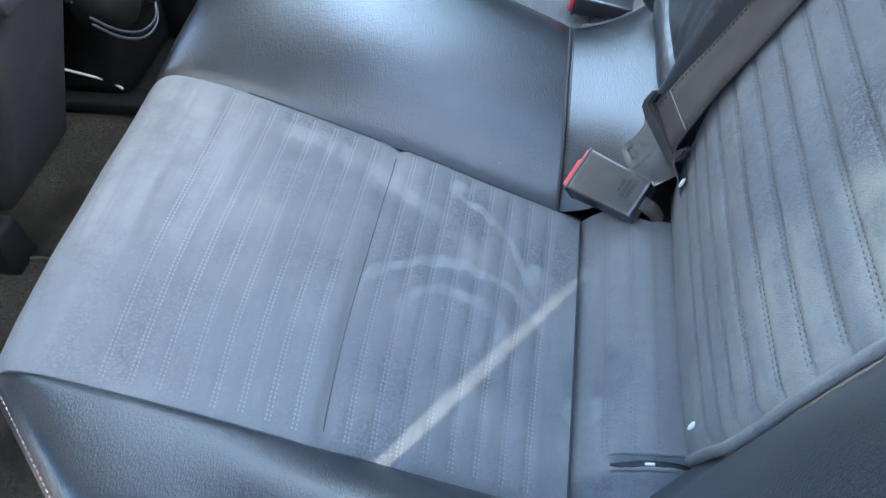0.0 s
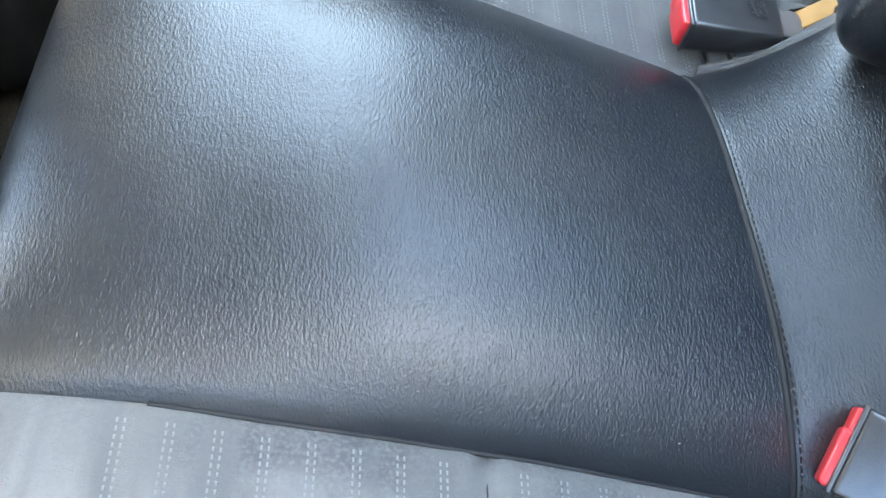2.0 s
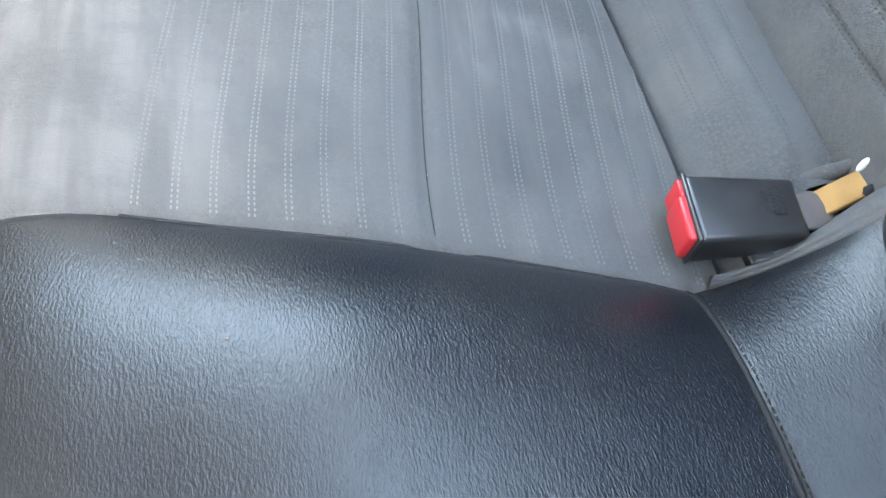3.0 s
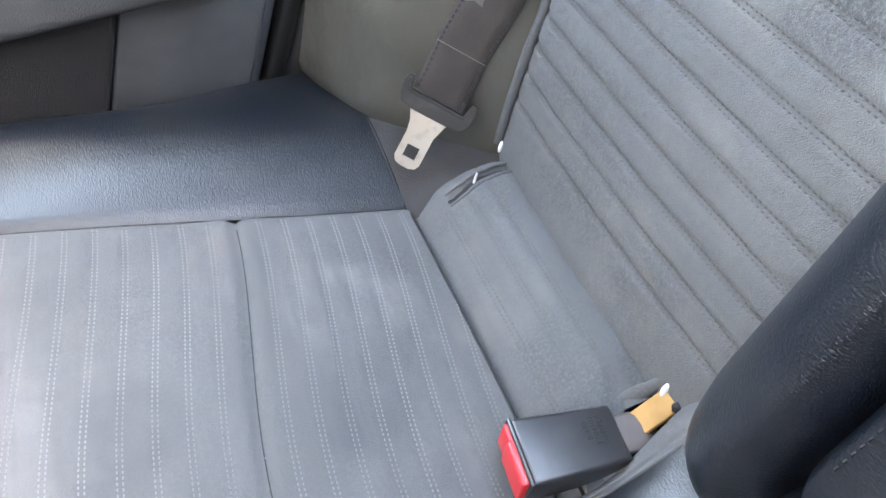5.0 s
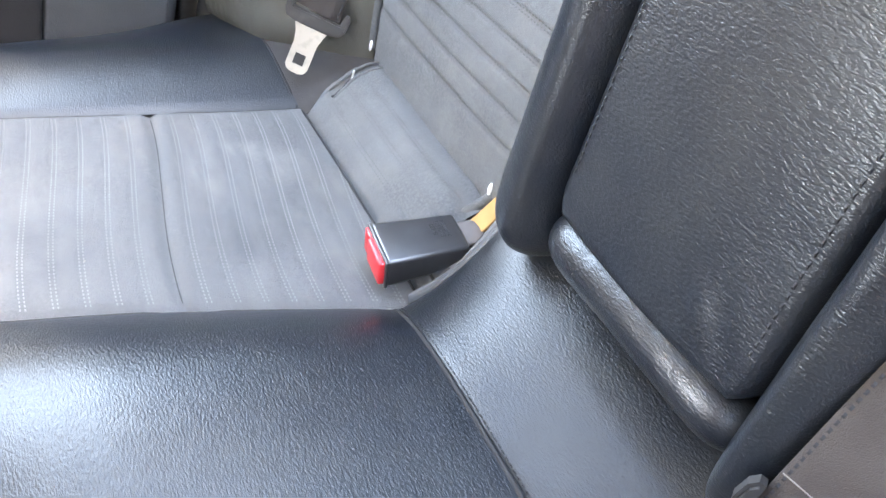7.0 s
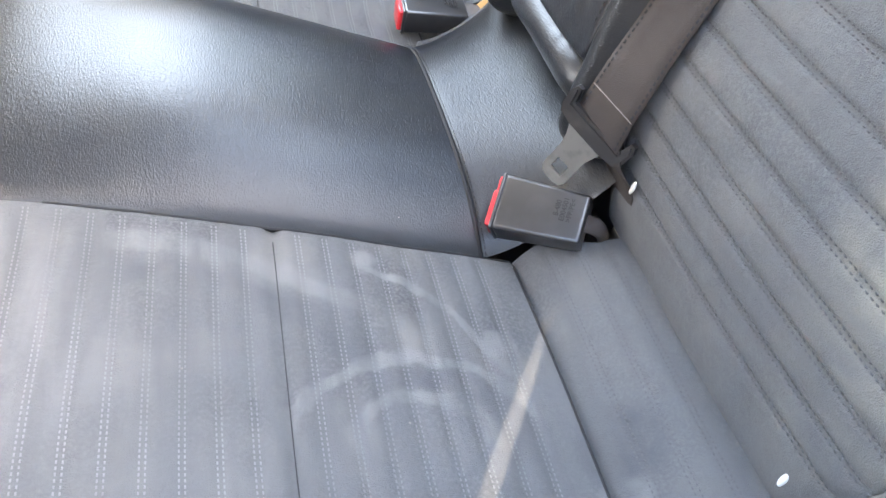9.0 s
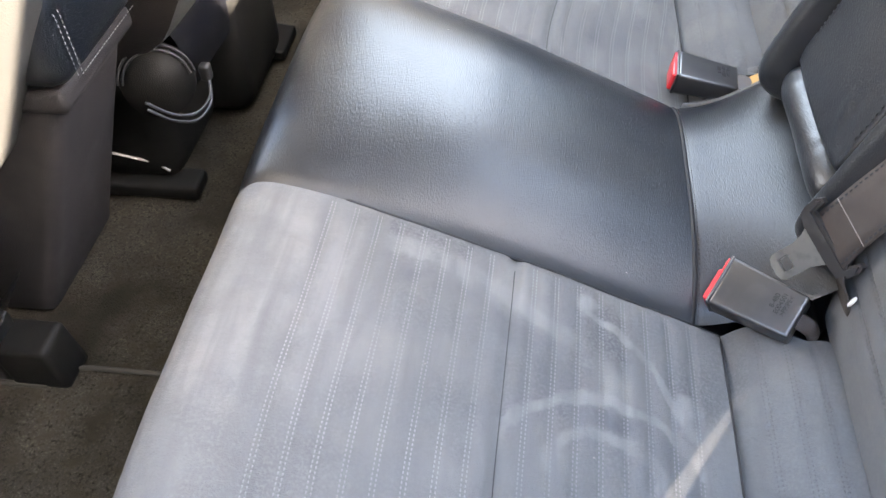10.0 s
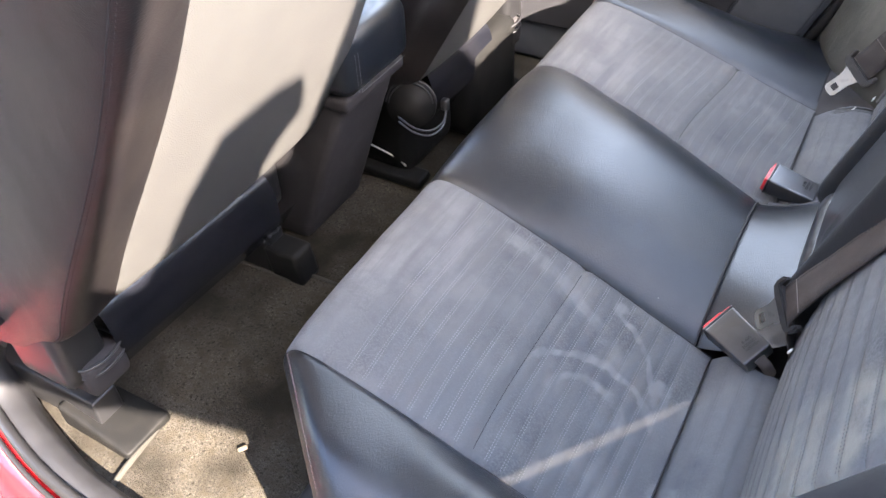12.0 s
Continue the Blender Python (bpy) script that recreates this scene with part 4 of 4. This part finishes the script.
    # rails with moulded covers on the floor
    for yr, flat in ((yd + sg * 0.02, True), (yd + sg * 0.405, False))[:2 if door_low else 1]:
        hang(boxed("seat_rail", (-1.1, yr - 0.022, 0.0), (-0.66, yr + 0.022, 0.075), DARK_PLASTIC, None, 0.004), s)
        bm = bmesh.new()
        if flat:
            box(bm, (-0.735, yr - 0.036, 0.0), (-0.598, yr + 0.036, 0.045), 0.008, 3)
            for v in bm.verts:
                v.co.z *= 1 - 0.62 * smoothstep(-0.70, -0.60, v.co.x)
                v.co.y += 0.012 * smoothstep(-0.70, -0.6, v.co.x) * (1 if v.co.y > yr else -0.2)
        else:
            box(bm, (-0.655, yr - 0.025, 0.0), (-0.586, yr + 0.025, 0.066), 0.009, 3)
            for v in bm.verts:
                v.co.x -= 0.010 * v.co.z / 0.066
        cover = hang(part("rail_cover", bm, RAIL_PLASTIC, None, "black moulded rail end cover"), s)
        clip = boxed("clip", (-0.725, yr - 0.02, 0.03), (-0.685, yr + 0.022, 0.06), DARK_PLASTIC, None, 0.003) if flat else boxed("clip", (-0.685, yr - 0.016, 0.06), (-0.65, yr + 0.018, 0.085), DARK_PLASTIC, None, 0.003)
        hang(clip, s)
        if flat:
            for dy in (-0.005, 0.028):
                hang(boxed("clip_tab", (-0.712, yr + dy, 0.048), (-0.700, yr + dy + 0.009, 0.053), GREY_TRIM, None, 0.001), s)
        else:
            hang(tube("clip_wire", [(-0.66, yr - 0.012, 0.083), (-0.645, yr, 0.088), (-0.66, yr + 0.014, 0.086)], 0.0018, PLASTIC), s)
    return s


front_seat(0.205, 0.715, True, "front seat, grey vinyl back with black leather sides, lit by sun")
far_seat = front_seat(0.905, 1.31, False, "front seat beyond the console, grey back with black leather sides")
far_seat.location.x += 0.085
# round hinge cover and trim cords on the inner side of the far seat
disc_m = axes((-0.548, 0.905, 0.198), (0.88, 0.42, 0.0), (-0.13, 0.27, 0.95))
bm = bmesh.new()
bmesh.ops.create_cone(bm, cap_ends=True, segments=48, radius1=0.046, radius2=0.043, depth=0.022)
bmesh.ops.bevel(bm, geom=[e for e in bm.edges if e.calc_face_angle(0) > 1], offset=0.004, segments=2, affect="EDGES")
bmesh.ops.transform(bm, matrix=disc_m, verts=bm.verts)
hang(part("hinge_disc", bm, RAIL_PLASTIC, None, "round black hinge cover"), far_seat)
for rr, zz in ((0.0455, 0.008), (0.040, 0.0112)):
    hang(tube("disc_rim", [disc_m @ Vector((rr * math.cos(a), rr * math.sin(a), zz)) for a in (0.1 + 2.9 * k / 16 for k in range(17))], 0.0016, PLASTIC), far_seat)
for dz in (0.0, -0.010):
    hang(tube("trim_cord", [(-0.535, 0.842, 0.212 + dz), (-0.522, 0.868, 0.178 + dz), (-0.512, 0.905, 0.152 + dz), (-0.508, 0.945, 0.148 + dz * 0.8), (-0.512, 0.968, 0.168 + dz * 0.3)], 0.0018, CORD), far_seat)
hang(boxed("flank_trim", (-0.84, 0.925, 0.012), (-0.572, 1.10, 0.30), RAIL_PLASTIC, None, 0.03, seg=3), far_seat)
hang(boxed("cord_knot", (-0.522, 0.960, 0.160), (-0.508, 0.975, 0.182), PLASTIC, None, 0.004), far_seat)
hang(boxed("rail_foot", (-0.84, 0.905, 0.0), (-0.545, 0.95, 0.022), RAIL_PLASTIC, None, 0.006), far_seat)
hang(boxed("rail_foot", (-0.84, 1.10, 0.0), (-0.525, 1.30, 0.20), RAIL_PLASTIC, None, 0.03, seg=3), far_seat)
hang(boxed("bolt", (-0.60, 1.12, 0.10), (-0.592, 1.128, 0.108), STEEL, None, 0.002), far_seat)
# loose lead with a yellow plug
lead = thing("cable", "thin white lead with a yellow plug under the seat", "cable", at=(-0.60, 0.89, 0.05))
hang(tube("lead", [(-0.652, 0.905, 0.08), (-0.63, 0.92, 0.06), (-0.605, 0.928, 0.045), (-0.585, 0.925, 0.035)], 0.0018, WHITE_THREAD), lead)
hang(boxed("plug", (-0.668, 0.892, 0.078), (-0.654, 0.906, 0.094), YELLOW, None, 0.003, label="yellow plastic plug"), lead)

# ---- console ----
con = thing("centre_console", "black centre console with a padded leather armrest lid", "console", at=(-0.8, 0.79, 0))
bm = bmesh.new()
box(bm, (-1.3, 0.705, -0.005), (-0.545, 0.865, 0.315), 0.018, 3)
for v in bm.verts:
    if v.co.x > -0.7:
        v.co.x -= 0.11 * smoothstep(0.3, 0.0, v.co.z)
    v.co.y += (0.012 if v.co.y < 0.78 else -0.008) * smoothstep(0.3, 0.0, v.co.z) * -1
hang(part("body", bm, MATTE_PLASTIC, None), con)
hang(boxed("upper_trim", (-1.2, 0.700, 0.298), (-0.530, 0.868, 0.325), MATTE_PLASTIC, None, 0.01, seg=3), con)
bm = bmesh.new()
box(bm, (-1.05, 0.692, 0.327), (-0.515, 0.872, 0.425), 0.03, 5)
for v in bm.verts:
    v.co.z += 0.012 * math.cos((v.co.y - 0.782) / 0.09 * 1.4) * (v.co.z > 0.38)
lid = hang(part("armrest_lid", bm, LEATHER, None, "padded black leather lid with pale stitching"), con)
for off in (0.0, 0.008):
    hang(stitches("stitching", [[(Vector((-0.5145 - 0.002 * off, 0.715 + off, z)), Vector((1, 0, 0))) for z in (0.335, 0.36, 0.385, 0.40)] + [(Vector((-0.53 - 0.4 * k / 10, 0.715 + off, 0.4262)), Vector((0, 0, 1))) for k in range(1, 10)]],
                  0.004, 0.0015, 0.0009, PALE_THREAD, None), con)
hang(stitches("stitching", [[(Vector((-0.5145, y, 0.334)), Vector((1, 0, 0))) for y in (0.72, 0.76, 0.80, 0.85)]], 0.004, 0.0015, 0.0009, PALE_THREAD, None), con)

# ---- door sill on the near side ----
SILL = [(-1.15, 0.27), (-0.95, 0.215), (-0.80, 0.165), (-0.65, 0.125), (-0.50, 0.112), (-0.30, 0.106), (0.0, 0.10), (0.4, 0.10)]
sill_line = catmull([(x, y, 0) for x, y in SILL], 80)


def ledge(offs):
    """A strip along the sill: offs are (outward, height) pairs."""
    def f(u, v):
        p = sill_line[round(u * 80)]
        k = v * (len(offs) - 1)
        i = min(int(k), len(offs) - 2)
        a, b = offs[i], offs[i + 1]
        o, h = a[0] + (b[0] - a[0]) * (k - i), a[1] + (b[1] - a[1]) * (k - i)
        rise = 0.5 * smoothstep(-0.78, -1.15, p.x)
        return Vector((p.x - 0.3 * o * smoothstep(-0.5, -0.8, p.x), p.y - o, h + rise))
    return f


sill = thing("door_sill", "black plastic sill trim, rubber seal and red painted body", "door sill", at=(-0.4, 0.08, 0), kind="structure")
hang(sheet("kick_plate", ledge([(-0.03, 0.0), (-0.022, 0.03), (-0.012, 0.045), (0.012, 0.05), (0.02, 0.045)]), 80, 8, PLASTIC), sill)
hang(sheet("red_body", ledge([(0.022, 0.035), (0.035, 0.04), (0.055, 0.038), (0.075, 0.015), (0.09, -0.05), (0.095, -0.2)]), 80, 16, RED_PAINT, label="glossy red painted body"), sill)
f_ = ledge([(0.024, 0.052), (0.025, 0.052)])
hang(tube("rubber_seal", [f_(j / 40, 0) for j in range(41)], 0.0085, RUBBER, sides=10), sill)
f_ = ledge([(0.04, 0.048), (0.041, 0.048)])
hang(tube("rubber_seal", [f_(j / 40, 0) for j in range(41)], 0.004, RUBBER, sides=8), sill)
tagged(boxed("pillar_trim", (-1.02, 0.13, 0.0), (-0.86, 0.235, 1.1), GREY_TRIM, None, 0.03, seg=3), "grey plastic pillar trim", "trim", kind="structure")

# ---- far door ----
door = thing("door_1", "grey plastic rear door trim with darker pocket panel", "door", at=(-0.3, 1.47, 0), kind="structure")
RAKE = Matrix.Translation((-0.085, 0, 0)) @ Matrix(((1, 0, 0.42, 0), (0, 1, 0, 0), (0, 0, 1, 0), (0, 0, 0, 1)))
hang(boxed("trim_panel", (-1.0, 1.462, 0.0), (0.018, 1.53, 0.62), GREY_TRIM, None, 0.012, m=RAKE), door)
hang(boxed("insert", (-0.140, 1.452, 0.12), (0.004, 1.466, 0.297), GREY_TRIM, None, 0.006, seg=3, label="plain grey insert", m=RAKE), door)
hang(boxed("pocket", (-0.8, 1.447, 0.10), (-0.143, 1.466, 0.30), DARK_CLOTH, None, 0.006, seg=3, label="dark cloth insert", m=RAKE), door)
hang(boxed("armrest", (-0.8, 1.425, 0.304), (0.0, 1.466, 0.36), GREY_TRIM, None, 0.014, seg=3), door)
hang(boxed("door_seal", (0.020, 1.45, 0.0), (0.04, 1.5, 0.66), RUBBER, None, 0.007, m=RAKE), door)
tagged(boxed("wall_far", (0.042, 1.455, 0.0), (1.2, 1.53, 0.68), GREY_TRIM, None, 0.008, m=RAKE), "grey plastic rear side trim", "trim", kind="structure")

tagged(boxed("wall_outer", (-1.4, 1.531, -0.3), (1.2, 1.56, 0.6), PLASTIC, None, 0.01), "dark body side", "trim", kind="structure")
tagged(boxed("floor_edge", (-1.4, 1.40, -0.06), (0.3, 1.531, -0.002), CARPET, None, 0.0), "dark carpet edge", "floor", kind="structure")

# ---- the open near door ----
near_door = thing("door_2", "open red rear door with grey inner trim", "door", at=(-0.80, 0.06, 0), kind="structure")
DM = pose(-0.82, 0.05, 0, 0, 0, -62)
hang(boxed("outer_skin", (0.0, -0.10, 0.02), (0.95, -0.06, 0.66), RED_PAINT, None, 0.02, m=DM), near_door)
hang(boxed("inner_trim", (0.0, -0.058, 0.02), (0.93, -0.01, 0.64), GREY_TRIM, None, 0.02, m=DM), near_door)
hang(boxed("window_frame", (0.0, -0.08, 0.645), (0.04, -0.04, 1.12), PLASTIC, None, 0.01, m=DM), near_door)
hang(boxed("window_frame", (0.041, -0.08, 1.08), (0.7, -0.04, 1.12), PLASTIC, None, 0.01, m=DM), near_door)

# ---- cabin shell ----
tagged(boxed("ceiling", (-1.3, 0.11, 1.17), (0.22, 1.39, 1.2), HEADLINER, None, 0.012), "dark grey headliner", "ceiling", kind="structure")
tagged(boxed("pillar_far", (-0.95, 1.43, 0.62), (-0.86, 1.5, 1.18), GREY_TRIM, None, 0.01), "grey pillar trim", "trim", kind="structure")
tagged(boxed("parcel_shelf", (0.345, 0.06, 0.78), (1.15, 1.45, 0.80), DARK_CLOTH, None, 0.006), "dark cloth parcel shelf", "trim", kind="structure")
tagged(boxed("dashboard", (-1.75, 0.1, 0.0), (-1.45, 1.45, 0.68), PLASTIC, None, 0.05, seg=3), "black dashboard", "trim", kind="structure")
tagged(boxed("boot_wall", (1.15, 0.0, -0.1), (1.2, 1.5, 0.79), DARK_CLOTH, None, 0.01), "dark cloth boot lining", "trim", kind="structure")


def panel(name, outline, mat, y, thick, parent=None, label=""):
    """An upright board in the x-z plane with the given outline."""
    bm = bmesh.new()
    face = bm.faces.new([bm.verts.new((x, y, z)) for x, z in outline])
    ext = bmesh.ops.extrude_face_region(bm, geom=[face])
    bmesh.ops.translate(bm, vec=(0, -thick, 0), verts=[v for v in ext["geom"] if isinstance(v, bmesh.types.BMVert)])
    return part(name, bm, mat, parent, label, smooth=False)


tagged(panel("pillar_far_rear", [(0.22, 0.62), (0.10, 1.18), (1.1, 1.18), (1.1, 0.62)], GREY_TRIM, 1.50, 0.06), "grey rear pillar trim", "trim", kind="structure")
tagged(panel("rear_quarter", [(-0.35, -0.12), (-0.33, 0.03), (-0.1, 0.06), (0.25, 0.12), (0.5, 0.4), (1.2, 0.6), (1.2, -0.12)], PLASTIC, 0.02, 0.06), "dark plastic trim of the rear quarter", "trim", kind="structure")
# unseen boards added beside the car to shade the bench; sun passes their gaps
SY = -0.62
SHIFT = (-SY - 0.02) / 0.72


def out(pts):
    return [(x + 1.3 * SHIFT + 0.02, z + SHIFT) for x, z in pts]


screen = thing("shade_screen", "unseen timber boards added beside the car to shade and shape the sun", "fence", at=(2.5, SY, -0.35))
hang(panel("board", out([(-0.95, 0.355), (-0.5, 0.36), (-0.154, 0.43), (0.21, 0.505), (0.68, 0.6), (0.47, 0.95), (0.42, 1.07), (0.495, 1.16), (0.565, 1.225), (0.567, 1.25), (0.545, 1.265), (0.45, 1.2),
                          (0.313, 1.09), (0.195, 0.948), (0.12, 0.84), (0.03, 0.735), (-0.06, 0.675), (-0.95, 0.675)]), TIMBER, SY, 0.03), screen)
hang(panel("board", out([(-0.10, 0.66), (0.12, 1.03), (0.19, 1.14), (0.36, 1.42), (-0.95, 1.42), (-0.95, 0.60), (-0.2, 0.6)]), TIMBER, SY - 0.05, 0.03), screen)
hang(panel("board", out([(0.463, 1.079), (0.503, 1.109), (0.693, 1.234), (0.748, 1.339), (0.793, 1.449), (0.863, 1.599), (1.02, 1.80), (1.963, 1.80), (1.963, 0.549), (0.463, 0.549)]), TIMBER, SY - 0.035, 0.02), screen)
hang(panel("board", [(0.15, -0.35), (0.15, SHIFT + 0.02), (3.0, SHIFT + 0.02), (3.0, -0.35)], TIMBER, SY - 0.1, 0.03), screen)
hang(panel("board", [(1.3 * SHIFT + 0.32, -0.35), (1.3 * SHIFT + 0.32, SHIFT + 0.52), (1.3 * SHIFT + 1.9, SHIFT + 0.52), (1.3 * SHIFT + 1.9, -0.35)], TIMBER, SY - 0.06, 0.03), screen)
tagged(boxed("ground", (-400, -400, -0.36), (400, 400, -0.35), CONCRETE, None, 0.0), "grey concrete drive ground", "ground", kind="structure")

# unseen wall added beside the car to block low sky on the near side
tagged(boxed("wall_sky_block", (-5.0, -2.9, -0.36), (7.0, -2.6, 2.9), PLASTER, None, 0.01), "unseen grey-brown plastered wall added to block low sky", "wall", kind="structure")
# unseen sunlit wall added on the far side for warm reflections in the leather
tagged(boxed("wall_warm_bounce", (-7.0, 3.3, -0.36), (7.0, 3.5, 1.2), RENDER_WALL, None, 0.01), "unseen cream rendered wall added to reflect warm sun", "wall", kind="structure")
